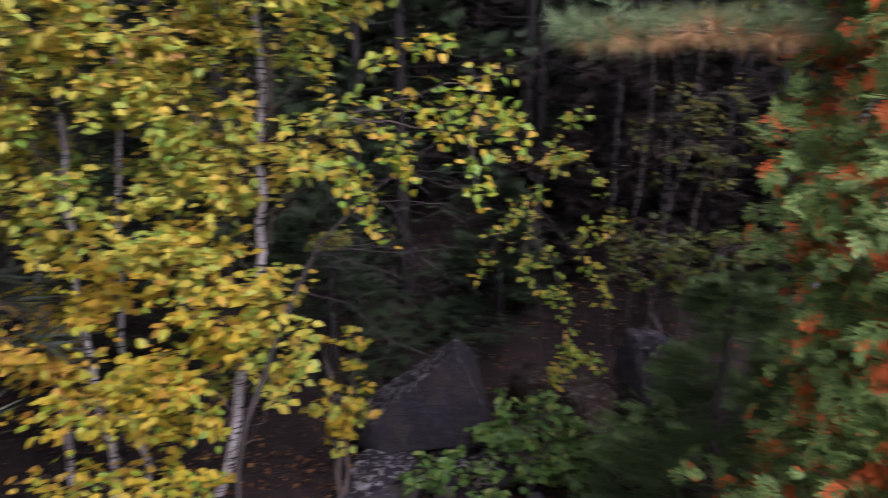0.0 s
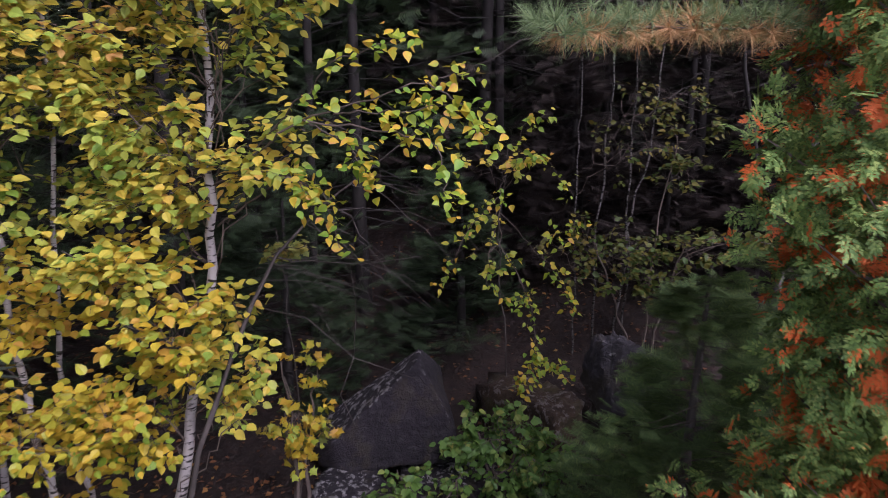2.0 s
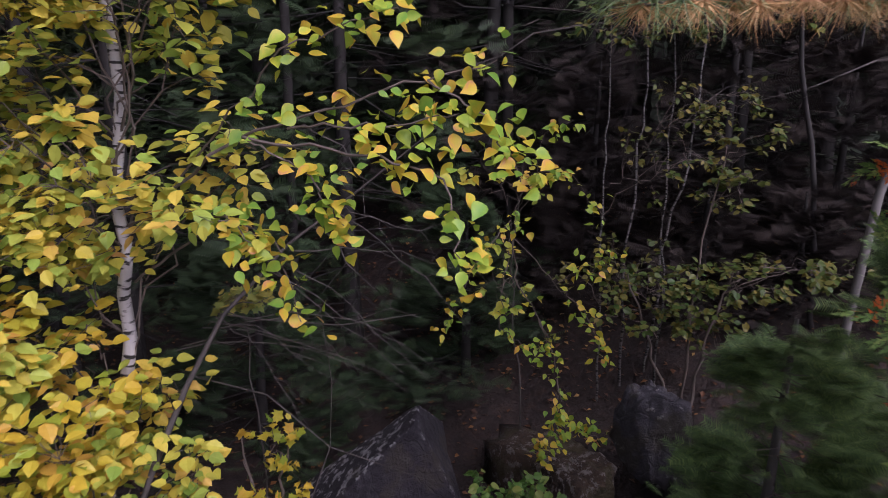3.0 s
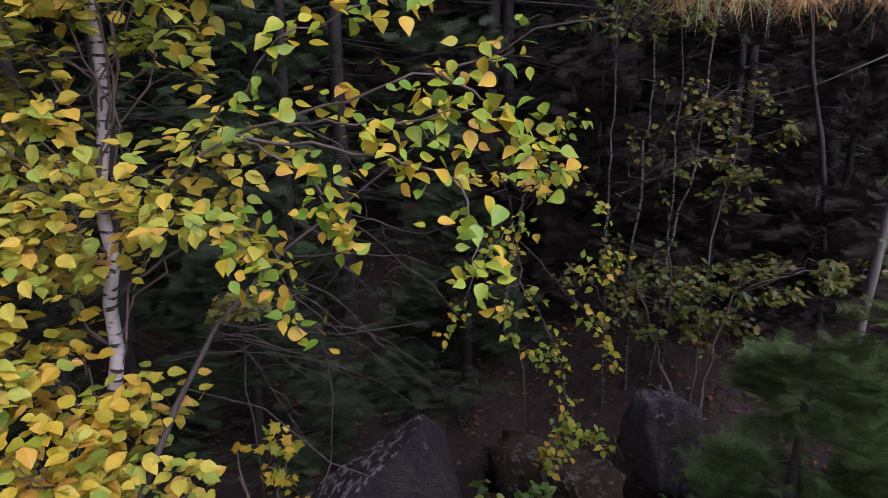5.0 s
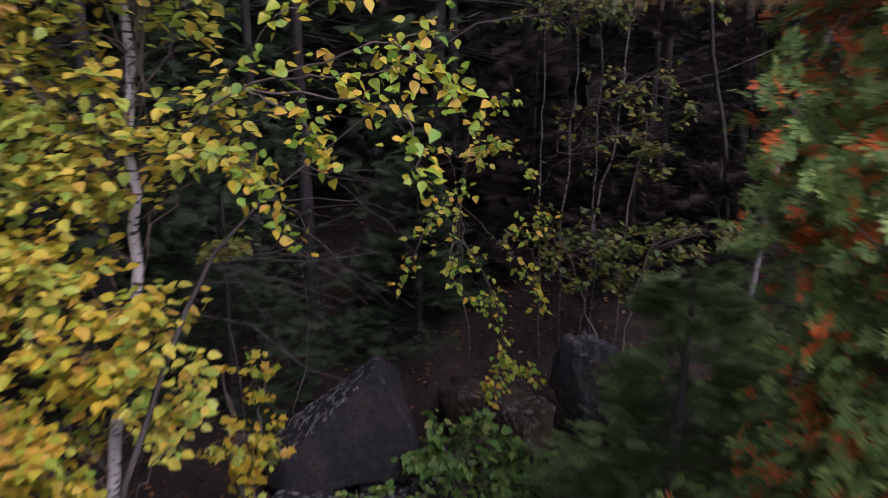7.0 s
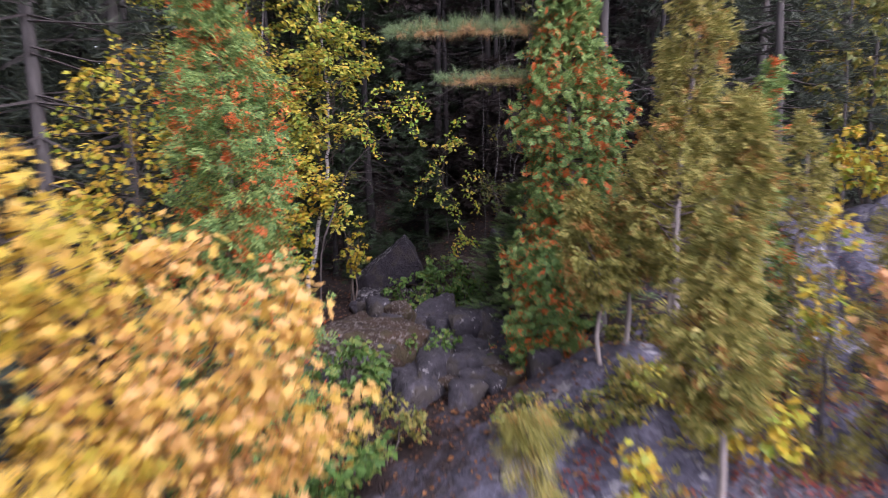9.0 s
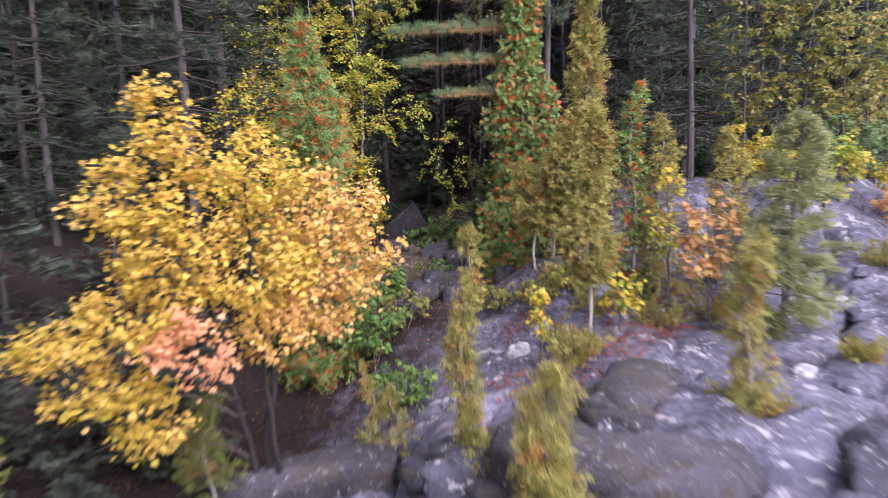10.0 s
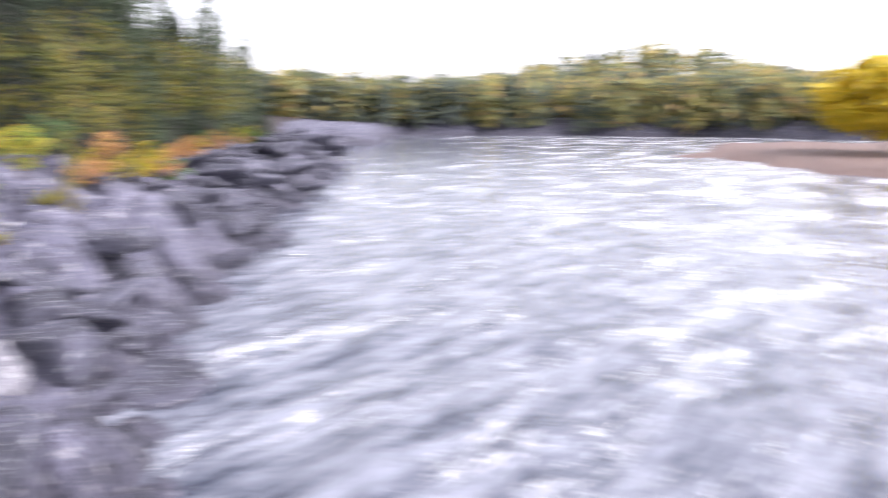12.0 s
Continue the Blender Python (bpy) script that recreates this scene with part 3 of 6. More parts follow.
def slabs(x, y):
    """Rounded slabs of rock with open joints between them, drawn out along the shore."""
    wx, wy = x + 0.6 * rough(x * 0.5, y * 0.5, 5, 3), y + 0.6 * rough(x * 0.5, y * 0.5, 9, 3)
    p, q = (0.9 * wx + 0.6 * wy) / 1.9, (0.6 * wx - 0.9 * wy) / 1.25
    i0, j0 = np.floor(p), np.floor(q)
    f1, f2, tone = np.full(p.shape, 9.0), np.full(p.shape, 9.0), np.zeros(p.shape)
    for di in (-1, 0, 1):
        for dj in (-1, 0, 1):
            i, j = i0 + di, j0 + dj
            dx, dy = i + hash2(i, j, 1) - p, j + hash2(i, j, 2) - q
            d = np.sqrt(dx * dx + dy * dy)
            near = d < f1
            f2 = np.where(near, f1, np.minimum(f2, d))
            tone = np.where(near, hash2(i, j, 3) + 0.9 * (hash2(i, j, 4) - 0.5) * dx, tone)
            f1 = np.where(near, d, f1)
    gap = f2 - f1
    return 0.42 * (tone - 0.5) - 0.30 * f1 * f1 - 0.22 * np.exp(-((gap / 0.06) ** 2)) + 0.08 * step(0, 0.3, gap)


def blocks(x, y):
    """Smaller angular blocks that break up the slabs."""
    wx, wy = x + 0.35 * rough(x * 0.9, y * 0.9, 15, 3), y + 0.35 * rough(x * 0.9, y * 0.9, 19, 3)
    p, q = (wx + wy) / 0.85, (wx - wy) / 0.55
    i0, j0 = np.floor(p), np.floor(q)
    f1, f2, tone = np.full(p.shape, 9.0), np.full(p.shape, 9.0), np.zeros(p.shape)
    for di in (-1, 0, 1):
        for dj in (-1, 0, 1):
            i, j = i0 + di, j0 + dj
            dx, dy = i + hash2(i, j, 51) - p, j + hash2(i, j, 52) - q
            d = np.sqrt(dx * dx + dy * dy)
            near = d < f1
            f2 = np.where(near, f1, np.minimum(f2, d))
            tone = np.where(near, hash2(i, j, 53) + 0.8 * (hash2(i, j, 54) - 0.5) * dx + 0.8 * (hash2(i, j, 55) - 0.5) * dy, tone)
            f1 = np.where(near, d, f1)
    return 0.20 * (tone - 0.5) - 0.13 * np.exp(-(((f2 - f1) / 0.10) ** 2)) - 0.05 * f1


def inland(x, y):
    return (11.0 - (x - y)) / math.sqrt(2)


def rockiness(x, y):
    d = inland(x, y)
    return step(9.0, 6.2, d) * (1 - 0.55 * step(-0.5, -3.5, x) * step(-7, -3, y))


def land(x, y):
    """The ground's height; the river lies at 0."""
    x, y = np.asarray(x, float), np.asarray(y, float)
    d, e = inland(x, y), (x + y) / math.sqrt(2)
    d = d - 9 * step(47, 53, e) * step(76, 66, e) + 4 * step(70, 78, e)
    d = d + 1.5 * step(-1.5, -3.5, e) * step(-11, -8, e)
    d = d + 1.5 * rough(e * 0.16, e * 0.05, 81, 3) * step(6, 11, e) * step(60, 45, e)
    bank = -2.2 + 2.2 * step(-3.0, 0.4, d) + 2.05 * step(0.0, 3.0, d)
    bank = bank + 1.15 * step(3.2, 6.5, e) * step(2.8, 5.5, d) * step(13, 8, e)
    gx0, gx1 = 1.3 + 0.9 * step(-3, -5, y), -3.2 + 3.8 * step(-2.6, -4.6, y)
    gs = np.clip((x - gx0) / (gx1 - gx0), 0, 1)
    gully = 1.6 * gs * gs * (3 - 2 * gs) * step(3.2, -1.8, y) * step(1.5 - 1.3 * step(-4, -5.5, y), 4.5 - 2.1 * step(-4, -5.5, y), d)
    wood = 0.07 * np.clip(d - 9, 0, 40) + 0.35 * step(9, 13, d) * (1 + soft_noise(x * 0.3, y * 0.3, 31))
    r = np.hypot(x + 1, y + 18)
    far = 2.4 * step(112, 120, r) + 8.6 * step(135, 175, r) * step(0.30, 0.0, np.abs(np.arctan2(y + 18, x + 1) - 0.466))
    rise = 0.72 * np.exp(-(((x - 1.7) / 0.9) ** 2) - ((y - 0.8) / 0.8) ** 2)
    z = bank - gully + wood + rise - 1.25 * np.exp(-(((x - 2.1) / 0.95) ** 2) - ((y + 7.0) / 0.95) ** 2)
    z = np.where(r > 75, np.where(d > 0, np.maximum(z, far), far - 2.2 * step(120, 110, r)), z)
    spit = ((x - 77) / 24) ** 2 + ((y + 3) / 19) ** 2 + 0.8 * rough(x * 0.12, y * 0.12, 91, 3)
    z = np.maximum(z, -2.2 + 2.75 * step(1.5, 0.55, spit))
    k = rockiness(x, y) * (1 - 0.6 * step(1.0, 0.4, np.hypot(x - 0.3, y + 5.0))) * step(-1.6, 0.8, d) * step(60, 40, r)
    flat = (1 - 0.9 * step(1.7, 1.0, np.hypot(x - 2.1, y + 6.9))) * (1 - 0.6 * step(3.2, 1.9, np.hypot(x - 2.0, y + 1.6))) * (1 - 0.7 * step(1.6, 0.9, np.hypot((x - 1.0) / 1.3, (y + 0.3) / 1.8)))
    broken = 0.35 + 0.65 * step(-0.15, 0.2, rough(x * 0.35, y * 0.35, 61, 2))
    return z + k * flat * (1.15 * slabs(x, y) + 0.55 * broken * blocks(x, y)) + 0.10 * rough(x * 1.3, y * 1.3, 17) * step(-1, 1, d) + k * (0.05 * rough(x * 2.6, y * 2.6, 23, 5) - 0.05 * np.abs(rough(x * 1.9 + 7, y * 1.1, 29, 4)))


def gz(x, y):
    return float(land(np.array([x]), np.array([y]))[0])


def graded(lo, hi, fine, far, grow):
    """Coordinates, evenly spaced from lo to hi and ever wider apart beyond."""
    mid = list(np.arange(lo, hi + fine / 2, fine))
    s, a, b = fine, mid[0], mid[-1]
    low, high = [], []
    while a > -far:
        s *= grow
        a -= s
        low.append(a)
    s = fine
    while b < far:
        s *= grow
        b += s
        high.append(b)
    return np.array(low[::-1] + mid + high)


def sheet(name, xs, ys, height, mat):
    gx, gy = np.meshgrid(xs, ys, indexing="ij")
    v = np.stack([gx, gy, height(gx, gy)], -1).reshape(-1, 3)
    nx, ny = len(xs), len(ys)
    i, j = np.meshgrid(np.arange(nx - 1), np.arange(ny - 1), indexing="ij")
    a = (i * ny + j).ravel()
    g = Geo()
    g.add(v, np.concatenate([np.stack([a, a + ny, a + ny + 1], 1), np.stack([a, a + ny + 1, a + 1], 1)]))
    return part(name, g, mat, smooth=True)


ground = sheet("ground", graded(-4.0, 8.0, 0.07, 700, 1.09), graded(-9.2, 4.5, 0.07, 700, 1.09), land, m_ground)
tagged(ground, "grey weathered granite shore running up into dark leaf-strewn forest floor", "ground", kind="structure")


def waves(x, y):
    p, q = (x + y) / math.sqrt(2), (x - y) / math.sqrt(2)
    near = step(130, 20, np.hypot(x + 1, y + 18))
    swell = 0.15 * rough(p * 0.35, q * 0.6, 41, 4) + 0.13 * np.abs(rough(p * 0.8, q * 1.3, 45, 3))
    return near * swell - 0.05


water = sheet("water", graded(2, 32, 0.34, 700, 1.10), graded(-24, 18, 0.34, 700, 1.10), waves, m_water)
tagged(water, "fast pale river with streaks of white foam under an overcast sky", "river", kind="structure")

# ---- plants ----
def leafy(name, at, label, category, stems, lobes, leaf, size, mat, bark, seed, reach=0.5, droop=0.3, twig_r=0.0026, group="", loose=0.45, airy=0.012):
    """A broadleaf tree or bush. stems: (points, radius at the foot, at the top); lobes: (centre, radii, twigs, leaves on a twig[, material]); all from the foot."""
    rng = np.random.default_rng(seed)
    top = thing(name, at, label, category, group)
    spine = []
    for pts, r0, r1 in stems:
        pts = np.asarray(pts, float)
        k = np.linspace(0, len(pts) - 1, 4 * len(pts))
        line = np.stack([np.interp(k, np.arange(len(pts)), pts[:, c]) for c in range(3)], 1)
        line[1:-1] += rng.normal(0, 0.012, (len(line) - 2, 3))
        g = Geo()
        tube(g, line, np.linspace(r0, r1, len(line)), 9)
        part("trunk", g, bark, top, smooth=True)
        spine.append(line)
    spine = np.concatenate(spine)
    for lobe in lobes:
        c, radii, twigs, per = lobe[:4]
        own = lobe[4] if len(lobe) > 4 else mat
        wood, leaves = Geo(), Geo()
        limbs = []
        for _ in range(max(2, twigs // 9)):
            p = unit(rng.normal(size=3)) * rng.uniform(0.3, 0.85) * np.array(radii) + np.array(c)
            low = spine[np.argmin(np.linalg.norm(spine - (p - [0, 0, 0.6 * np.linalg.norm((p - spine.mean(0))[:2])]), axis=1) + rng.uniform(0, 0.1, len(spine)))]
            ln = np.linalg.norm(p - low)
            path = bent(low, p, 0.10 * ln, 8, rng, 0.02)
            tube(wood, path, np.linspace(twig_r * (0.8 + ln), 0.0016, 8), 4)
            limbs.append(path[2:])
        limbs = np.concatenate(limbs)
        for _ in range(twigs):
            p = unit(rng.normal(size=3)) * rng.uniform(0.25, 1.0) ** 0.5 * np.array(radii) + np.array(c)
            low = limbs[np.argmin(np.linalg.norm(limbs - p, axis=1))]
            p = low + (p - low) * min(1.0, 0.30 / max(np.linalg.norm(p - low), 1e-6)) if max(radii) < 0.9 else p
            p = p - [0, 0, (1 - loose / 0.45) * 0.75 * (p - low)[2]]
            path = bent(low, p, 0.08 * np.linalg.norm(p - low), 6, rng, 0.01)
            tube(wood, path, np.linspace(twig_r * 0.6, 0.0009, 6), 3)
            s = rng.uniform(1 - reach * rng.uniform(0.6, 1.0), 1.02, per)
            k = np.clip(s * 5, 0, 4.999)
            i = k.astype(int)
            pos = path[i] + (path[i + 1] - path[i]) * (k - i)[:, None]
            along = unit(path[-1] - path[-2])
            d = unit(along * [0.5, 0.5, 0.25] + rng.normal(0, 0.75, (per, 3)) * [1, 1, 1.1 * loose] + [0, 0, -droop])
            up = unit(rng.normal(0, loose, (per, 3)) + [0, -0.35, 0.9])
            pos = pos + d * 0.012 + rng.normal(0, airy, (per, 3))
            scatter(leaves, leaf, pos, d, up, size * rng.uniform(0.6, 1.2, per))
        bough = part("bough", wood, m_twig, top, kind="stuff")
        part("foliage", leaves, own, bough, kind="stuff")
    return top


def cedar(name, at, label, height, radius, boughs, sprays, seed, mat, bare=0.06, shape=SPRAY, size=0.085, group="", lean=(0, 0), power=0.8, bark=None):
    """A column or cone of flat, scaly sprays on short upswept boughs."""
    rng = np.random.default_rng(seed)
    top = thing(name, at, label, "tree", group)
    axis = lambda u: np.stack([lean[0] * u**1.5 + 0.06 * np.sin(u * 9 + seed) * np.sqrt(np.maximum(u, 0)), lean[1] * u**1.5 + 0.05 * np.sin(u * 7 + 2 * seed) * np.sqrt(np.maximum(u, 0)), height * u], -1)
    g = Geo()
    u = np.linspace(-0.03, 0.97, 10)
    tube(g, axis(np.maximum(u, 0)) + np.stack([0 * u, 0 * u, np.minimum(u, 0) * height], -1), np.linspace(0.014 + 0.006 * height, 0.005, 10), 8)
    part("trunk", g, bark or m_pale_bark, top, smooth=True)
    wood, leaves = Geo(), Geo()
    us = bare + (1 - bare) * rng.uniform(0, 1, boughs) ** 1.15
    wide = 1 + 0.25 * np.sin(us * 17 + seed)
    for u, w in zip(us, wide):
        a = rng.uniform(0, 2 * np.pi)
        r = radius * w * ((1 - u) ** power + 0.05) * min(1.0, 0.45 + (u - bare) / 0.12) * rng.uniform(0.7, 1.12)
        out = np.array([math.cos(a), math.sin(a), 0.0])
        root = axis(np.array([max(u - 0.04, 0)]))[0]
        tip = axis(np.array([u]))[0] + out * r + [0, 0, rng.uniform(-0.05, 0.12) * (0.4 + r)]
        path = bent(root, tip, -0.12 * r, 4, rng)
        tube(wood, path, np.linspace(0.006 + 0.008 * r, 0.002, 4), 3)
        s = rng.uniform(0.3, 1.0, sprays) ** 0.5
        pos = root + (tip - root) * s[:, None] + np.clip(rng.normal(0, 1.0, (sprays, 3)), -1.6, 1.6) * (0.10 * r + 0.03) * [1, 1, 1.3]
        d = unit(out * 0.6 + rng.normal(0, 0.5, (sprays, 3)) + [0, 0, -0.15])
        scatter(leaves, shape, pos, d, unit(rng.normal(0, 0.6, (sprays, 3)) + out * 0.7 + [0, 0, 0.45]), size * rng.uniform(0.6, 1.3, sprays))
    d = unit(rng.normal(0, 0.35, (14, 3)) + [0, 0, 1])
    scatter(leaves, shape, axis(rng.uniform(0.93, 1.0, 14)), d, rng.normal(size=(14, 3)), size)
    part("branch_wood", wood, m_twig, top, kind="stuff")
    part("crown", leaves, mat, top, kind="stuff")
    return top


def conifer(name, at, label, height, radius, whorls, per, tufts, seed, mat, bare=0.25, shape=TUFT_FAR, size=0.2, droop=0.12, dead=10, group="", bark=None, thick=0.009):
    """A pine, spruce or hemlock: whorls of level boughs with needles on their outer part; dead sticks below."""
    rng = np.random.default_rng(seed)
    top = thing(name, at, label, "tree", group)
    g = Geo()
    zz = np.linspace(-0.15, height, 12)
    bow = np.stack([0.05 * np.sin(zz * 0.7 + seed), 0.05 * np.cos(zz * 0.9), zz], -1)
    tube(g, bow, np.linspace(0.03 + thick * height, 0.008, 12), 8)
    part("trunk", g, bark or m_bark, top, smooth=True)
    wood, leaves = Geo(), Geo()
    for k in range(whorls):
        u = bare + (1 - bare) * (k + rng.uniform(-0.3, 0.3)) / whorls
        u = min(max(u, bare), 0.985)
        r = radius * ((1 - u) ** 0.75 + 0.06) * min(1.0, 0.6 + (u - bare) / 0.2)
        for b in range(per):
            a = rng.uniform(0, 2 * np.pi)
            ln = r * rng.uniform(0.6, 1.15)
            out = np.array([math.cos(a), math.sin(a), 0.0])
            side = np.array([-out[1], out[0], 0.0])
            root = np.array([0, 0, u * height + rng.uniform(-0.1, 0.1)])
            tip = root + out * ln + [0, 0, ln * rng.uniform(-droop, 0.10)]
            path = bent(root, tip, -0.04 * ln, 3, rng)
            if shape is not TUFT_DIM:
                tube(wood, path, np.linspace(0.006 + 0.007 * ln, 0.003, 3) * (0.4 if shape is TWIG or shape is TWIG_MID or shape is TWIG_FAR else 1.0), 3)
            s = rng.uniform(0.25, 1.02, tufts) ** 0.8
            pos = root + (tip - root) * s[:, None] + side * (rng.normal(0, 0.22, tufts) * ln * (1.15 - s))[:, None] + [0, 0, 0.02]
            pos[:, 2] += rng.normal(0, (0.16 if shape is TUFT_DIM else 0.02) + 0.02 * ln, tufts)
            d = unit(out + side * rng.normal(0, 0.7, (tufts, 1)) + [0, 0, 0.25] + rng.normal(0, 0.2, (tufts, 3)))
            scatter(leaves, shape, pos, d, unit(rng.normal(0, 0.6 if shape is TWIG_FAR or shape is TWIG_MID else 0.35, (tufts, 3)) + [0, 0, 1]), size * rng.uniform(0.7, 1.2, tufts))
    for _ in range(dead):
        u, a, ln = rng.uniform(0.06, bare + 0.15), rng.uniform(0, 2 * np.pi), radius * rng.uniform(0.3, 0.9)
        root = np.array([0, 0, u * height])
        tip = root + [math.cos(a) * ln, math.sin(a) * ln, rng.uniform(-0.25, 0.15) * ln]
        tube(wood, bent(root, tip, 0.06 * ln, 5, rng, 0.03), np.linspace(0.010, 0.002, 5), 3)
    if wood.v:
        part("branch_wood", wood, m_stick if dead else m_dark_bark if bark is m_dark_bark else m_twig, top, kind="stuff")
    part("crown", leaves, mat, top, kind="stuff")
    return top


def spot(x, y, sink=0.05):
    return (x, y, gz(x, y) - sink)


def shifted(stems, at):
    return [([tuple(np.array(p) - at) for p in pts], a, b) for pts, a, b in stems]


# -- the yellow birch clump that leans over the gap --
bx, by = -1.15, 3.05
foot = np.array(spot(bx, by))
birch_stems = [
    ([(-1.18, 3.02, foot[2]), (-1.04, 3.0, 3.0), (-0.9, 3.0, 3.55), (-0.81, 3.0, 4.1), (-0.78, 3.0, 4.7), (-0.82, 3.05, 5.6), (-0.9, 3.1, 6.8)], 0.027, 0.009),
    ([(-1.42, 3.0, foot[2]), (-1.53, 3.0, 3.0), (-1.57, 3.0, 3.6), (-1.6, 3.0, 4.4), (-1.55, 3.1, 5.6), (-1.5, 3.2, 6.6)], 0.020, 0.006),
    ([(-1.38, 3.2, foot[2]), (-1.47, 3.2, 2.9), (-1.52, 3.2, 3.65), (-1.45, 3.25, 4.6), (-1.35, 3.3, 6.8)], 0.018, 0.006),
    ([(-1.95, 3.5, foot[2]), (-2.0, 3.5, 3.4), (-2.05, 3.5, 5.0), (-2.0, 3.6, 6.9)], 0.020, 0.006),
]
birch_lobes = [
    ((-1.45, 2.85, 3.25), (0.50, 0.45, 0.62), 60, 14, m_birch_gold),
    ((-1.75, 2.9, 3.9), (0.55, 0.50, 0.55), 100, 15, m_birch_gold),
    ((-1.45, 2.95, 4.5), (0.62, 0.50, 0.55), 120, 16, m_birch_leaf),
    ((-1.25, 3.0, 5.5), (0.75, 0.60, 0.75), 200, 17, m_birch_leaf),
    ((-0.95, 3.1, 6.5), (0.85, 0.70, 0.80), 190, 17, m_birch_leaf),
    ((-0.25, 3.0, 6.3), (0.5, 0.5, 0.8), 70, 16, m_birch_leaf),
    ((-0.62, 2.85, 5.15), (0.45, 0.40, 0.42), 90, 15, m_birch_leaf),
    ((-1.14, 2.85, 3.5), (0.24, 0.35, 0.55), 44, 14, m_birch_gold),
    ((-1.1, 2.9, 4.2), (0.28, 0.35, 0.4), 50, 15, m_birch_leaf),
    ((-0.75, 2.95, 3.75), (0.16, 0.25, 0.45), 34, 12, m_birch_leaf),
    ((-0.72, 2.9, 3.55), (0.10, 0.2, 0.12), 4, 8, m_birch_gold),
    ((-0.55, 2.8, 4.5), (0.30, 0.28, 0.25), 26, 10, m_birch_leaf),
    ((-1.0, 2.9, 4.65), (0.28, 0.32, 0.5), 60, 14, m_birch_leaf),
    ((-0.98, 2.85, 3.9), (0.28, 0.30, 0.45), 50, 14, m_birch_gold),
    ((-2.1, 3.2, 5.2), (0.6, 0.6, 1.3), 150, 15, m_birch_leaf),
    ((-1.75, 2.85, 5.05), (0.6, 0.45, 0.5), 110, 15, m_birch_leaf),
    ((-1.35, 2.8, 4.95), (0.5, 0.4, 0.35), 70, 15, m_birch_leaf),
    ((-2.35, 3.3, 6.3), (0.75, 0.6, 0.9), 130, 15, m_birch_leaf),
    ((-1.5, 3.2, 7.0), (0.8, 0.6, 0.6), 110, 15, m_birch_leaf),
]
birch = leafy("birch_tree", foot, "slender white-barked birch clump with green and yellow autumn leaves", "tree", shifted(birch_stems, foot),
              [(tuple(np.array(c) - foot), *rest) for c, *rest in birch_lobes], BIRCH, 0.047, m_birch_leaf, m_birch_bark, 11, reach=0.9, droop=0.16, loose=0.26, airy=0.022)


def leaf_meshes(shape, mat, count):
    made = []
    for k in range(count):
        v, f = shape[0].copy(), shape[1]
        v[:, 2] *= 0.4 + 0.9 * k
        v[:, 1] *= 0.85 + 0.15 * k
        g = Geo()
        g.add(v, f)
        me = g.mesh("leaf", True)
        me.materials.append(mat)
        made.append(me)
    return made


single_leaves = leaf_meshes(FINE, m_birch_single, 3)


def leaf_branch(tree, at, paths, count, size, seed, droop=0.5):
    """Boughs that reach out to the camera: each leaf its own piece. paths: (points, radius)."""
    rng = np.random.default_rng(seed)
    wood = Geo()
    lines = []
    for pts, r in paths:
        pts = np.asarray(pts, float) - at
        k = np.linspace(0, len(pts) - 1, 5 * len(pts))
        line = np.stack([np.interp(k, np.arange(len(pts)), pts[:, c]) for c in range(3)], 1)
        line[1:-1] += rng.normal(0, 0.006, (len(line) - 2, 3))
        tube(wood, line, np.linspace(r, 0.0012, len(line)), 5)
        lines.append(line)
    part("bough", wood, m_twig, tree)
    for k in range(count):
        line = lines[k % len(lines)]
        i = 2 * int(0.5 * len(line) * rng.uniform(0.22, 0.999) ** 0.8) + 1
        p = line[min(i, len(line) - 1)] + rng.normal(0, 0.028, 3)
        d = unit(rng.normal(0, 0.8, 3) * [1, 1, 0.55] + [0.1, -0.1, -droop * rng.uniform(0.1, 1.3)])
        up = unit(rng.normal(0, 0.42, 3) + [0.0, -0.55, 0.8])
        y = unit(np.cross(up, d))
        z = np.cross(d, y)
        m = Matrix(np.array([[*r] for r in np.stack([d, y, z], 1)]).tolist()).to_4x4()
        ob = new("leaf", single_leaves[k % 3])
        ob.parent = tree
        ob.matrix_basis = Matrix.Translation(p) @ m @ Matrix.Scale(size * rng.uniform(0.6, 1.2), 4)


leaf_branch(birch, foot, [
    ([(-0.8, 3.0, 4.35), (-0.4, 2.65, 4.62), (-0.1, 2.55, 4.72), (0.15, 2.6, 4.78)], 0.005),
    ([(-0.4, 2.65, 4.62), (-0.15, 2.5, 4.60), (0.03, 2.35, 4.56), (0.05, 2.28, 4.42)], 0.004),
    ([(-0.3, 2.62, 4.64), (-0.1, 2.45, 4.66), (0.05, 2.42, 4.68)], 0.003),
    ([(-0.78, 3.0, 4.2), (-0.5, 2.8, 4.42), (-0.35, 2.7, 4.38), (-0.3, 2.68, 4.18)], 0.004),
    ([(-0.78, 3.0, 4.3), (-0.55, 2.75, 4.45), (-0.42, 2.68, 4.40), (-0.36, 2.65, 4.33)], 0.003),
    ([(-0.4, 2.65, 4.62), (-0.25, 2.55, 4.55), (-0.18, 2.5, 4.45)], 0.003),
    ([(0.0, 2.55, 4.74), (0.12, 2.45, 4.66), (0.17, 2.4, 4.55)], 0.003),
    ([(-0.6, 2.85, 4.5), (-0.3, 2.55, 4.8), (-0.05, 2.45, 4.88)], 0.003),
], 520, 0.037, 21, droop=0.35)

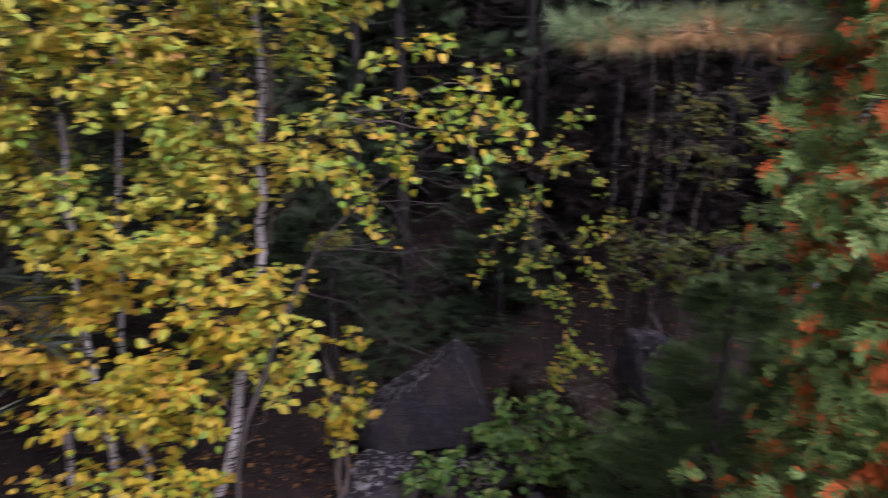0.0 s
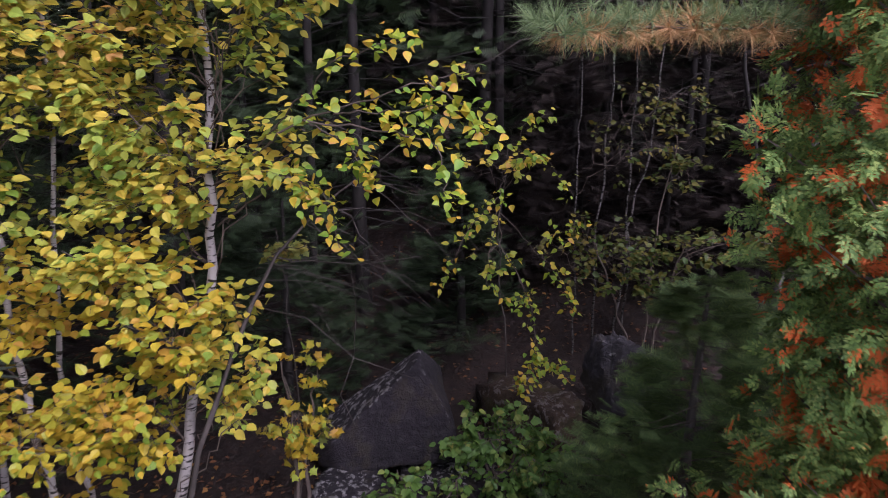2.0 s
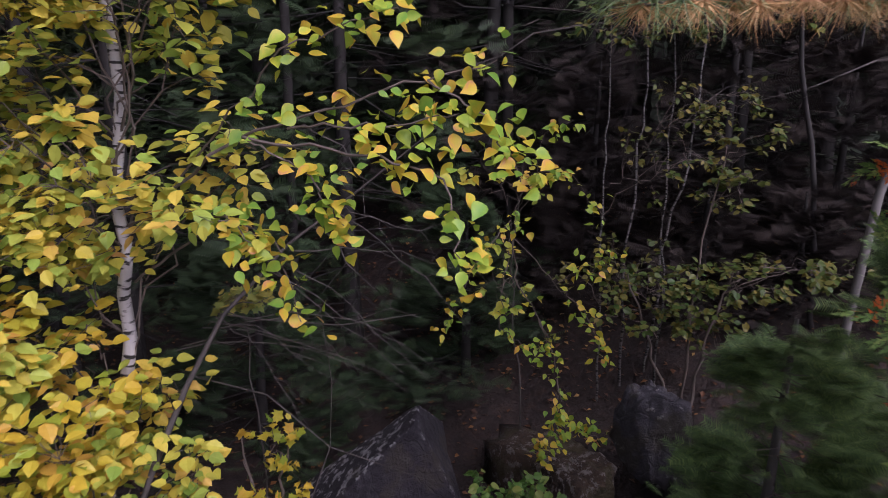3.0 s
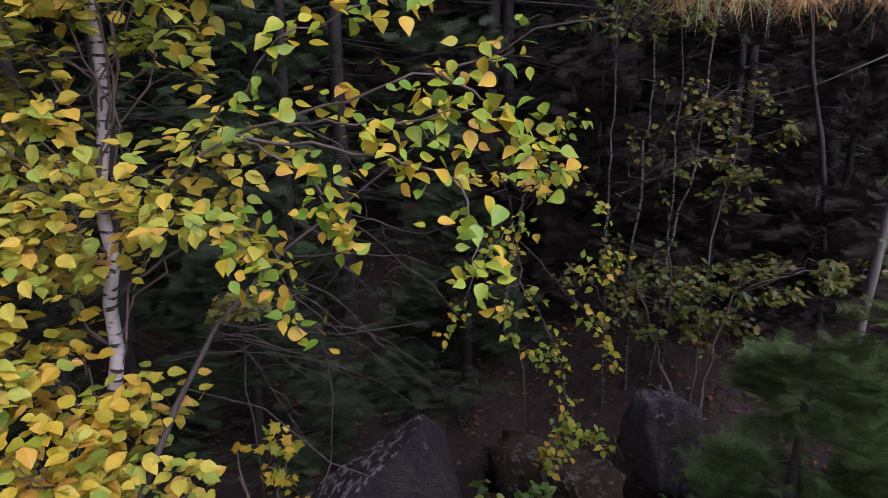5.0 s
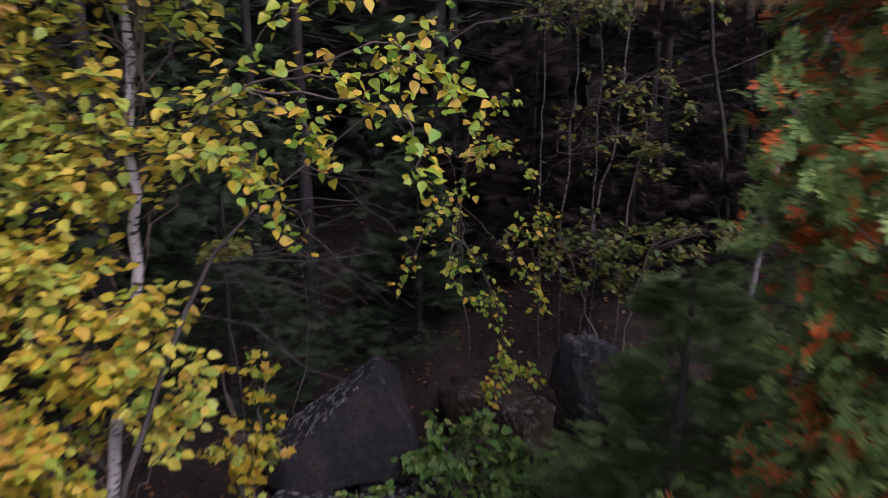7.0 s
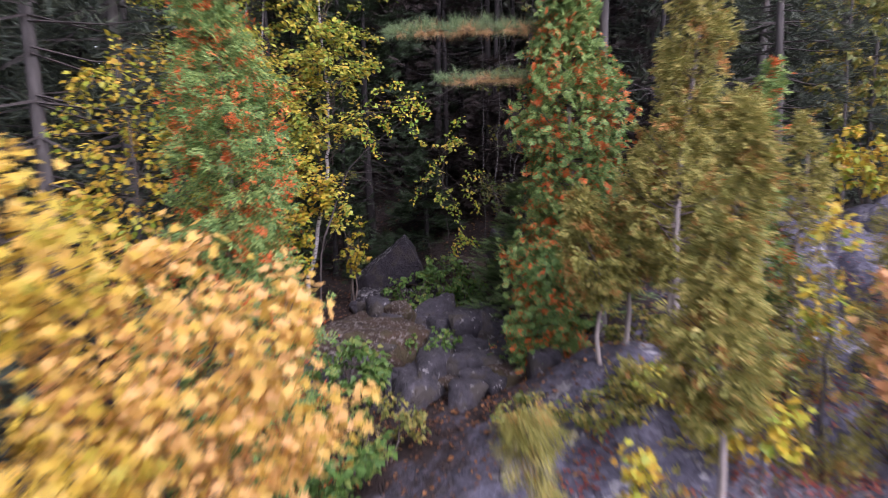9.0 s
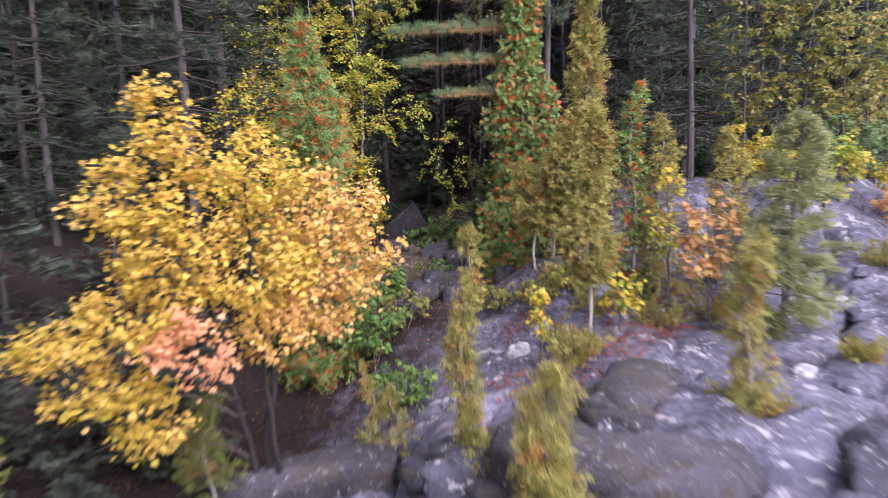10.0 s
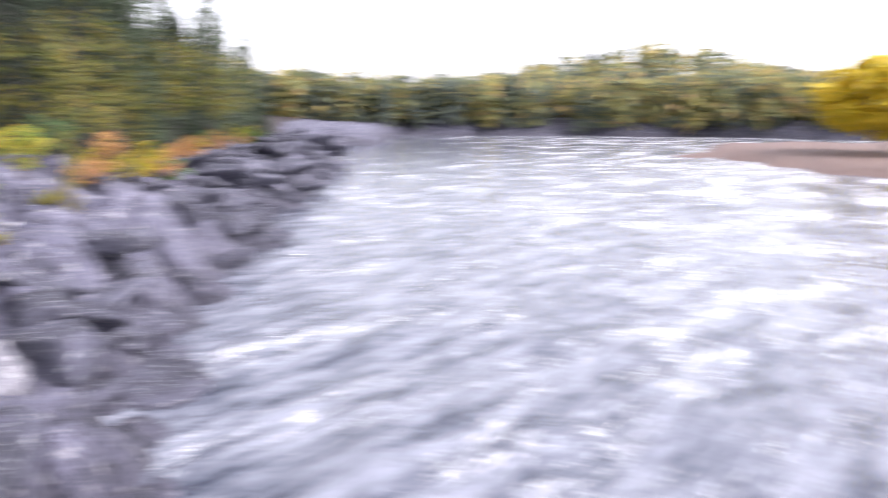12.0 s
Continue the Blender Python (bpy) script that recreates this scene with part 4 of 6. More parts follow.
# -- the dead stem leaning across --
g = Geo()
tube(g, [(-0.98, 2.8, gz(-0.98, 2.8) - 0.1), (-0.918, 2.8, 3.163), (-0.869, 2.8, 3.376), (-0.794, 2.8, 3.557), (-0.733, 2.85, 3.725), (-0.671, 3.0, 3.888), (-0.6, 3.2, 4.03), (-0.42, 3.4, 4.2), (-0.23, 3.4, 4.34), (0.08, 3.4, 4.58)], [0.012, 0.0115, 0.011, 0.0105, 0.0095, 0.0085, 0.007, 0.005, 0.004, 0.002], 7)
tube(g, [(-0.66, 3.4, 3.97), (-0.5, 3.3, 3.98), (-0.25, 3.25, 3.97), (0.0, 3.25, 4.0)], [0.003, 0.0025, 0.002, 0.001], 4)
tube(g, [(-0.75, 3.4, 3.75), (-0.5, 3.3, 3.72), (-0.3, 3.25, 3.55), (0.0, 3.2, 3.45)], [0.0035, 0.003, 0.0025, 0.001], 4)
tube(g, [(-0.3, 3.25, 3.55), (-0.28, 3.2, 3.8), (-0.3, 3.15, 4.05)], [0.002, 0.0015, 0.001], 4)
tube(g, [(-0.3, 3.25, 3.55), (-0.36, 3.2, 3.4), (-0.3, 3.2, 3.25)], [0.003, 0.002, 0.0015], 4)
twig_rng = np.random.default_rng(23)
twigs = Geo()
for k in range(16):
    a = np.array([-0.66, 3.4, 3.97]) + twig_rng.uniform(-0.6, 1.0) * np.array([0.42, -0.02, 0.36])
    b = a + np.array([twig_rng.uniform(0.15, 0.65), twig_rng.uniform(-0.3, 0.15), twig_rng.uniform(-0.4, 0.12)])
    line = bent(a, b, twig_rng.uniform(-0.02, 0.06), 7, twig_rng, 0.012)
    tube(twigs, line, np.linspace(0.0024, 0.0008, 7), 4)
    for j in (3, 4, 5):
        c = line[j] + twig_rng.normal(0, 0.07, 3) + [0.05, 0, -0.03]
        tube(twigs, bent(line[j], c, 0.01, 4, twig_rng, 0.005), [0.0011, 0.0009, 0.0007, 0.0005], 3)
dead_stem = part("dead_sapling", g, m_stick, smooth=True)
part("twig", twigs, m_stick, dead_stem, kind="stuff")
tagged(dead_stem, "bare grey dead sapling leaning across the birch", "dead tree")

# -- the gap's right side: tall flecked cedar, white pine boughs, dark fir --
cedar("cedar_tree", spot(1.49, 2.24), "tall dense green white-cedar flecked with rust-red dying sprays", 4.8, 0.66, 430, 30, 36, m_cedar, bare=0.17, shape=FAN, size=0.098, power=0.74, lean=(0.16, 0.2))
cedar("cedar_tree", spot(1.16, 1.72), "short bushy green cedar at the foot of a taller one", 1.25, 0.40, 130, 22, 32, m_cedar, shape=FAN, size=0.10)
cedar("cedar_tree", spot(-1.42, 0.55), "green column-shaped cedar with rust-coloured dying sprays", 4.35, 0.74, 400, 26, 33, m_cedar, bare=0.02, size=0.13, shape=FAN_MID, power=0.8)


def pine_bough(tree, root, tip, seed, spread):
    """One level plume: brushes of long needles on short side shoots, green on top and browning below."""
    rng = np.random.default_rng(seed)
    root, tip = np.array(root), np.array(tip)
    wood, fresh, old = Geo(), Geo(), Geo()
    line = bent(root, tip, 0.03, 12, rng, 0.008)
    tube(wood, line, np.linspace(0.008, 0.003, 12), 6)
    out = unit(tip - root)
    side = unit(np.cross(out, [0, 0, 1]))
    n = 112 if spread < 0.15 else 150
    s = np.concatenate([np.linspace(0.02, 0.99, n - 5) + rng.normal(0, 0.01, n - 5), np.full(5, 1.0)])
    for k in range(n):
        at = root + (tip - root) * s[k] + [0, 0, 0.03 * 4 * s[k] * (1 - s[k])]
        d = unit(out * rng.uniform(0.5, 1.0) + side * rng.normal(0, 0.9) + np.array([0, 0, rng.uniform(-0.15, 0.45)]))
        end = at + d * rng.uniform(0.4, 1.2) * spread * (1.15 - 0.55 * s[k]) + [0, 0, rng.normal(0, 0.012)]
        tube(wood, [at, (at + end) / 2 + [0, 0, -0.008], end], [0.003, 0.0025, 0.002], 4)
        brown = rng.uniform() < (0.36 if spread < 0.15 else 0.25) + 0.12 * (1 - s[k]) and s[k] < 0.97
        size = rng.uniform(0.085, 0.115) * (1.0 if spread < 0.15 else 1.25)
        face = d + [0, 0, -0.25 if brown else 0.45]
        scatter(old if brown else fresh, POMPOM, [end - ([0, 0, 0.018] if brown else [0, 0, -0.012])], [face], [rng.normal(size=3)], size)
        if rng.uniform() < 0.6:
            scatter(old, POMPOM, [at + [0, 0, -0.012]], [d + [0, 0, -0.5]], [rng.normal(size=3)], 0.075)
    b = part("bough", wood, m_twig, tree)
    part("needles", fresh, m_pine_pale, b)
    part("dead_needles", old, m_pine_brown, b, "browned old pine needles")


pine = conifer("pine_tree", spot(2.1, 2.98), "white pine with level plumes of green and browning needles", 6.6, 1.25, 9, 5, 16, 41, m_pine, bare=0.55, size=0.17, droop=0.05, dead=4)
pf = np.array(spot(2.1, 2.98))
for k, (a, b, w) in enumerate([((2.05, 2.95, 4.86), (0.36, 2.32, 4.885), 0.13), ((2.05, 2.95, 5.36), (-0.05, 2.4, 5.33), 0.2),
                               ((2.05, 2.95, 5.85), (-0.2, 2.6, 5.78), 0.24), ((2.05, 2.95, 6.3), (0.0, 2.7, 6.32), 0.24)]):
    pine_bough(pine, np.array(a) - pf, np.array(b) - pf, 50 + k, w)
conifer("fir_tree", spot(1.34, 3.45), "low dark green balsam fir under the cedar", 1.85, 0.76, 12, 9, 28, 43, m_fir, bare=0.02, shape=TWIG, size=0.125, dead=0)
conifer("fir_tree", spot(2.05, 3.6), "dark green young balsam fir in the shade", 2.1, 1.02, 12, 9, 30, 44, m_fir, bare=0.02, shape=TWIG, size=0.13, dead=0)

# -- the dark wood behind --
# small ones at right added to hide bright soil; dead-brown colour stands for shade
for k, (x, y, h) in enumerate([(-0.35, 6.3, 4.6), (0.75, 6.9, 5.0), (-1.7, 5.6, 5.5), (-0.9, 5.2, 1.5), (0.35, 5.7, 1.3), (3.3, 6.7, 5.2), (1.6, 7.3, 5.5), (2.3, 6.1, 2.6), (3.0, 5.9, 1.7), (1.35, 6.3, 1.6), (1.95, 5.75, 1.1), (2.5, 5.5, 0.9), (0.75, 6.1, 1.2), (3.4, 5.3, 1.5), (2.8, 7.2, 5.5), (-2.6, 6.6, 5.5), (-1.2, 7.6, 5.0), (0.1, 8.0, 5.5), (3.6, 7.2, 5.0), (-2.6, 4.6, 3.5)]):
    conifer("hemlock_tree", spot(x, y), "dark shaded hemlock with low drooping boughs", h, 0.28 * h + 0.35, int(7 + 2.5 * h), 6, 26 if y < 5.9 else 20, 60 + k, m_shaded_bough if x > 0.6 else m_hemlock, bare=0.05, shape=TWIG_MID, size=0.13 if y < 5.9 else 0.17, droop=0.3, dead=0, bark=m_dark_bark, group="hemlocks behind the boulder")
# added spruces: crowns above the early view block the sky and darken the wood
shade_tree = conifer("spruce_tree", spot(2.4, 6.3), "tall spruce added to shade the wood, with a bare dark trunk and a high crown", 9.2, 1.9, 20, 7, 16, 58, m_spruce, bare=0.47, size=0.26, droop=0.15, dead=8, group="tall trees over the boulder", bark=m_dark_bark, thick=0.0015)
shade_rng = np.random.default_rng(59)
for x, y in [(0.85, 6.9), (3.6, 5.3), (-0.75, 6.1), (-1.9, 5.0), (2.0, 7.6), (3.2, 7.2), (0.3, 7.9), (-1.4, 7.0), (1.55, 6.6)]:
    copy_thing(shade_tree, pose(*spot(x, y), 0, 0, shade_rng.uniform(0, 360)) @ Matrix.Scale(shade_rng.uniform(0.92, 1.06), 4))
for k, (x0, x1, y, lean) in enumerate([(1.17, 1.14, 5.3, 0.05), (1.33, 1.36, 5.35, 0.1), (1.54, 1.52, 5.3, -0.12), (1.50, 1.70, 5.4, 0.25)]):
    z0 = gz(x0, y)
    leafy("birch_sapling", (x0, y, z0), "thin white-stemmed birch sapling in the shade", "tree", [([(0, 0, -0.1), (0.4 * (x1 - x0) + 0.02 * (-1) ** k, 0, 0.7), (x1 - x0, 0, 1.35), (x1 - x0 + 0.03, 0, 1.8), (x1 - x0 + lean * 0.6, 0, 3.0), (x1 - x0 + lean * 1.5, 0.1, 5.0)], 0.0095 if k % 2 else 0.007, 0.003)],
          [((0.1, 0, 3.9), (0.6, 0.5, 0.8), 14, 9), ((0.05, -0.2, 2.25), (0.4, 0.3, 0.16), 16, 9), ((0.25, -0.2, 1.6), (0.3, 0.3, 0.35), 10, 8), ((-0.1, -0.2, 0.8), (0.4, 0.3, 0.2), 9, 8)], BIRCH, 0.042, m_shaded_leaf, m_shaded_birch_bark, 70 + k, group="birch saplings in the wood")
fv = np.array(spot(0.62, 4.95))
vine = leafy("birch_sapling", fv, "drooping birch sapling with small yellow leaves", "tree", [([(0, 0, -0.1), (0.0, 0, 0.6), (-0.05, 0.02, 1.3), (0.0, 0.0, 1.9)], 0.006, 0.003)],
      [((-0.1, -0.2, 1.35), (0.3, 0.25, 0.3), 9, 8), ((-0.05, -0.1, 1.85), (0.35, 0.25, 0.2), 10, 8)], BIRCH, 0.05, m_birch_leaf, m_stick, 81, droop=0.2, loose=0.3)
leaf_branch(vine, fv, [
    ([(0.57, 4.9, 3.95), (0.52, 4.55, 3.74), (0.62, 4.45, 3.56), (0.71, 4.4, 3.35), (0.72, 4.4, 3.12), (0.68, 4.35, 2.92)], 0.004),
    ([(0.62, 4.45, 3.56), (0.70, 4.42, 3.36), (0.74, 4.4, 3.12), (0.69, 4.35, 2.94)], 0.003),
    ([(0.57, 4.9, 3.9), (0.45, 4.5, 3.71), (0.43, 4.4, 3.53), (0.56, 4.4, 3.42), (0.66, 4.4, 3.40)], 0.003),
    ([(0.55, 4.9, 3.95), (0.33, 4.5, 3.85), (0.21, 4.4, 3.64), (0.16, 4.4, 3.54)], 0.003),
    ([(0.57, 4.9, 3.85), (0.72, 4.5, 3.70), (0.81, 4.4, 3.62), (0.90, 4.4, 3.49), (0.93, 4.4, 3.34)], 0.003),
    ([(0.60, 4.9, 4.12), (0.50, 4.5, 4.03), (0.38, 4.4, 3.92)], 0.002),
    ([(0.69, 4.42, 3.06), (0.81, 4.4, 3.01), (0.92, 4.35, 2.95)], 0.002),
    ([(0.72, 4.4, 3.2), (0.70, 4.38, 3.05), (0.62, 4.35, 2.86)], 0.002),
    ([(0.57, 4.9, 4.0), (0.62, 4.6, 4.2), (0.64, 4.55, 4.42), (0.79, 4.55, 4.5)], 0.002),
    ([(0.57, 4.9, 3.95), (0.66, 4.6, 4.22), (0.78, 4.55, 4.25), (0.95, 4.5, 4.02)], 0.002),
    ([(0.70, 4.5, 3.70), (0.85, 4.5, 3.80), (1.0, 4.5, 3.84)], 0.002),
], 390, 0.044, 82, droop=0.6)
hz = np.array(spot(1.60, 5.0))
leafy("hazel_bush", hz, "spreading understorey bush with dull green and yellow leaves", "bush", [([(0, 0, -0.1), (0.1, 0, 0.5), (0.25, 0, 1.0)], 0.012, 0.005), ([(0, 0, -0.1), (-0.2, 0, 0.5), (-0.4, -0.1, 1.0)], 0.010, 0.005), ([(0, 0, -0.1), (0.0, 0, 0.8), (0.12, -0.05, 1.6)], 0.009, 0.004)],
      [((0.35, -0.1, 0.98), (0.65, 0.35, 0.12), 56, 9), ((0.1, -0.1, 0.72), (0.3, 0.3, 0.22), 24, 9), ((-0.3, -0.1, 0.85), (0.3, 0.25, 0.2), 22, 9), ((0.15, -0.05, 1.45), (0.2, 0.2, 0.2), 16, 8), ((0.12, -0.3, 1.75), (0.22, 0.2, 0.1), 7, 8)], BIRCH, 0.046, m_shaded_leaf, m_twig, 83, droop=0.2, loose=0.3)
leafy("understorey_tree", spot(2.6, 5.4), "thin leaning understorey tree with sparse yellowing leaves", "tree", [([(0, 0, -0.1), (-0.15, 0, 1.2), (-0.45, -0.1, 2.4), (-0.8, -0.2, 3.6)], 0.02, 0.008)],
      [((-0.4, -0.2, 2.2), (0.6, 0.4, 0.5), 14, 10), ((-0.9, -0.4, 3.0), (0.9, 0.5, 0.5), 22, 10)], BIRCH, 0.06, m_shaded_leaf, m_dark_bark, 84)
g = Geo()
tube(g, [(2.32, 4.75, gz(2.32, 4.75) - 0.1), (2.36, 4.7, 3.4), (2.42, 4.66, 4.1), (2.52, 4.64, 4.5), (2.68, 4.62, 4.95)], [0.027, 0.025, 0.023, 0.02, 0.017], 10)
tagged(part("dead_tree", g, m_dead, smooth=True), "pale leaning dead trunk with its bark stripped", "dead tree")

# -- shrubs round the boulder --
def shrub(x, y, h, r, label, mat, leaf, size, seed, twigs=60, per=12, group="", z=None):
    at = spot(x, y, 0.02) if z is None else (x, y, z)
    stems = [([(0, 0, -0.05), (0.3 * r * math.cos(a), 0.3 * r * math.sin(a), 0.5 * h), (0.6 * r * math.cos(a), 0.6 * r * math.sin(a), 0.85 * h)], 0.008 + 0.006 * h, 0.003) for a in (0.4, 2.3, 4.4)]
    return leafy("bush", at, label, "bush", stems, [((0, 0, 0.6 * h), (r, r, 0.45 * h), twigs, per)], leaf, size, mat, m_twig, seed, reach=0.7, twig_r=0.003, group=group)


shrub(0.46, 4.1, 0.74, 0.36, "leafy green viburnum bush beside the dark boulder", m_shrub_leaf, BIRCH, 0.05, 91, 84)
shrub(0.74, 4.15, 0.42, 0.26, "leafy green viburnum bush beside the dark boulder", m_shrub_leaf, BIRCH, 0.048, 92, 50)
shrub(0.02, 3.72, 0.46, 0.36, "low green leafy bush below the dark boulder", m_shrub_leaf, BIRCH, 0.05, 93, 34)
shrub(0.55, 3.4, 0.38, 0.36, "low yellowish-green leafy bush over the stones", m_shaded_leaf, BIRCH, 0.05, 94, 36)
shrub(-0.62, 3.7, 1.2, 0.2, "small yellow-leaved maple seedling by the birch", m_birch_gold, MAPLE, 0.045, 95, 24, 9)
leafy("maple_sapling", spot(-0.66, 3.95), "thin maple sapling with one tier of dull gold leaves", "tree", [([(0, 0, -0.05), (0.02, 0, 0.8), (-0.05, 0, 1.66)], 0.006, 0.002)], [((0.03, -0.2, 1.62), (0.16, 0.12, 0.06), 10, 8), ((0.02, -0.1, 0.6), (0.2, 0.2, 0.1), 10, 8)], MAPLE, 0.042, m_edge_leaf, m_stick, 89, droop=0.2, loose=0.3)
shrub(-0.6, 1.6, 0.7, 0.42, "dense dark green leafy bush in the rock gully", m_shrub_leaf, SIMPLE, 0.075, 96, 70)
shrub(-0.75, 0.2, 0.9, 0.5, "dense dark green leafy bush in the rock gully", m_shrub_leaf, SIMPLE, 0.075, 97, 80)
shrub(-0.45, -1.1, 0.55, 0.4, "low dark green leafy bush in the rock gully", m_shrub_leaf, SIMPLE, 0.07, 98, 50)
shrub(0.15, 2.3, 0.4, 0.35, "grey-green low bush among the stones", m_shrub_leaf, SIMPLE, 0.05, 99, 40)

for k, (x, y, h, r, mat) in enumerate([(1.95, 1.35, 0.45, 0.4, m_edge_leaf), (1.25, 0.15, 0.3, 0.35, m_edge_leaf), (2.4, 0.95, 0.5, 0.4, m_shrub_leaf), (1.75, 0.2, 0.32, 0.35, m_birch_leaf), (0.75, 0.45, 0.3, 0.34, m_edge_leaf), (-0.35, 0.75, 0.55, 0.42, m_edge_leaf), (2.2, 1.9, 0.5, 0.4, m_edge_leaf), (2.9, 1.3, 0.5, 0.45, m_shrub_leaf)]):
    shrub(x, y, h, r, "low yellow-green leafy undergrowth between the cedar trunks", mat, SIMPLE, 0.055, 480 + k, 46, 11, "undergrowth by the cedars")

# -- the golden maple --
mf = np.array(spot(-1.75, -2.5))
maple_lobes = [
    ((-2.3, -2.8, 4.55), (0.34, 0.35, 0.5), 56, 15), ((-2.6, -3.0, 4.05), (0.42, 0.4, 0.4), 57, 15), ((-1.75, -2.5, 4.2), (0.5, 0.5, 0.42), 86, 16), ((-1.15, -2.15, 3.8), (0.55, 0.5, 0.45), 112, 16, m_maple_peach),
    ((-2.4, -2.9, 3.6), (0.5, 0.5, 0.5), 83, 15), ((-1.75, -2.6, 3.4), (0.6, 0.55, 0.5), 112, 16), ((-1.15, -2.2, 3.05), (0.52, 0.5, 0.4), 97, 16, m_maple_peach), ((-1.6, -2.6, 2.85), (0.4, 0.4, 0.3), 50, 14, m_maple_peach),
    ((-3.1, -3.3, 3.05), (0.42, 0.4, 0.25), 47, 12), ((-2.75, -3.2, 2.6), (0.5, 0.4, 0.25), 51, 12), ((-2.5, -3.1, 2.25), (0.3, 0.35, 0.2), 27, 12), ((-0.72, -1.95, 3.4), (0.25, 0.3, 0.35), 35, 12, m_maple_peach),
    ((-2.55, -3.05, 3.15), (0.5, 0.45, 0.35), 69, 15),
    ((-2.1, -3.3, 2.95), (0.38, 0.25, 0.34), 42, 11, m_maple_coral),
]
maple_stems = [([(-1.75, -2.5, mf[2] - 0.05), (-1.72, -2.45, 1.8), (-1.6, -2.4, 2.6), (-1.3, -2.25, 3.4)], 0.045, 0.012),
               ([(-1.85, -2.5, mf[2] - 0.05), (-1.85, -2.5, 1.7), (-2.0, -2.6, 2.6), (-2.25, -2.75, 4.3)], 0.04, 0.010),
               ([(-1.7, -2.55, mf[2] - 0.05), (-1.62, -2.55, 1.6), (-1.72, -2.55, 2.8), (-1.75, -2.5, 4.1)], 0.035, 0.010)]
leafy("maple_tree", mf, "golden-yellow maple with a rounded crown and one coral patch", "tree", shifted(maple_stems, mf), [(tuple(np.array(c) - mf), *rest) for c, *rest in maple_lobes], MAPLE, 0.052, m_maple_leaf, m_dark_bark, 101, droop=0.3, reach=1.0, loose=0.36, airy=0.045)

# -- young trees on the rock --
def olive(x, y, top, r, seed, boughs=120, sprays=16, bare=0.05, mat=m_cedar_olive, label="slender olive-green young cedar growing from a crack in the rock", size=0.075, power=0.8, lean=(0, 0)):
    at = spot(x, y)
    return cedar("cedar_tree", at, label, top - at[2], r, int(boughs * 0.9), sprays, seed, mat, bare=bare, size=size * 1.3, shape=FAN_MID if y < -1.5 else SPRAY_MID, group="young cedars on the rock", power=power, lean=lean)


olive(0.40, -5.0, 3.22, 0.46, 111, 240, 18, power=0.9, lean=(-0.22, 0))
olive(-0.28, -6.2, 2.0, 0.2, 112, 60, 14)
olive(0.0, -2.87, 3.66, 0.11, 113, 170, 13, bare=0.2, size=0.06)
olive(0.0, -2.95, 1.95, 0.22, 114, 40, 14, label="low olive cedar skirt at a sapling's foot")
olive(-0.82, -2.0, 2.3, 0.10, 115, 40, 10)
olive(-0.58, -2.05, 2.05, 0.12, 116, 30, 10)
olive(-2.2, -2.62, 2.25, 0.38, 117, 120, 16, mat=m_cedar_plain)
olive(-2.33, -4.9, 2.45, 0.25, 118, 110, 16)
olive(1.62, -0.9, 4.62, 0.36, 119, 220, 20, bare=0.33)
olive(1.64, 0.88, 4.35, 0.36, 120, 140, 18, bare=0.38, lean=(0.1, -0.15))
olive(1.9, 0.55, 6.2, 0.42, 121, 200, 20, bare=0.22, lean=(0.1, -0.2))
olive(2.3, 1.5, 5.1, 0.45, 122, 170, 18, bare=0.35)
olive(1.38, 0.70, 3.95, 0.34, 123, 120, 18, bare=0.42, lean=(-0.12, 0.05))
olive(2.75, 0.9, 4.9, 0.36, 124, 130, 16, bare=0.12, mat=m_cedar)
olive(2.42, -2.95, 3.56, 0.2, 125, 90, 14, bare=0.1)
olive(3.1, 0.9, 4.5, 0.42, 126, 120, 16)
olive(4.0, 0.8, 4.3, 0.5, 127, 120, 16)
olive(6.9, 0.9, 4.0, 0.25, 128, 60, 12)
conifer("pine_tree", spot(3.9, -1.0), "pale green soft-needled pine sapling on the rock", 2.5, 0.72, 15, 6, 24, 131, m_pine_soft, bare=0.05, shape=TUFT_FAR, size=0.16, droop=0.0, dead=0)


def juniper(x, y, r, h, seed, mat=m_cedar_olive, label="low spreading olive-green juniper cushion on the rock"):
    rng = np.random.default_rng(seed)
    top = thing("juniper_bush", spot(x, y, 0.02), label, "bush", "junipers on the rock")
    wood, leaves = Geo(), Geo()
    for _ in range(30):
        a, ln = rng.uniform(0, 2 * np.pi), r * rng.uniform(0.5, 1.1)
        tip = np.array([math.cos(a) * ln, math.sin(a) * ln, h * rng.uniform(0.3, 1.1)])
        tube(wood, bent((0, 0, 0), tip, 0.02, 4, rng), [0.008, 0.006, 0.004, 0.002], 3)
        pos = tip * rng.uniform(0.4, 1.0, (16, 1)) + rng.normal(0, 0.035, (16, 3))
        scatter(leaves, SPRAY, pos, unit(rng.normal(0, 0.6, (16, 3)) + unit(tip) + [0, 0, 0.5]), rng.normal(size=(16, 3)), 0.075 * rng.uniform(0.6, 1.2, 16))
    part("branch_wood", wood, m_twig, top, kind="stuff")
    part("foliage", leaves, mat, top, kind="stuff")


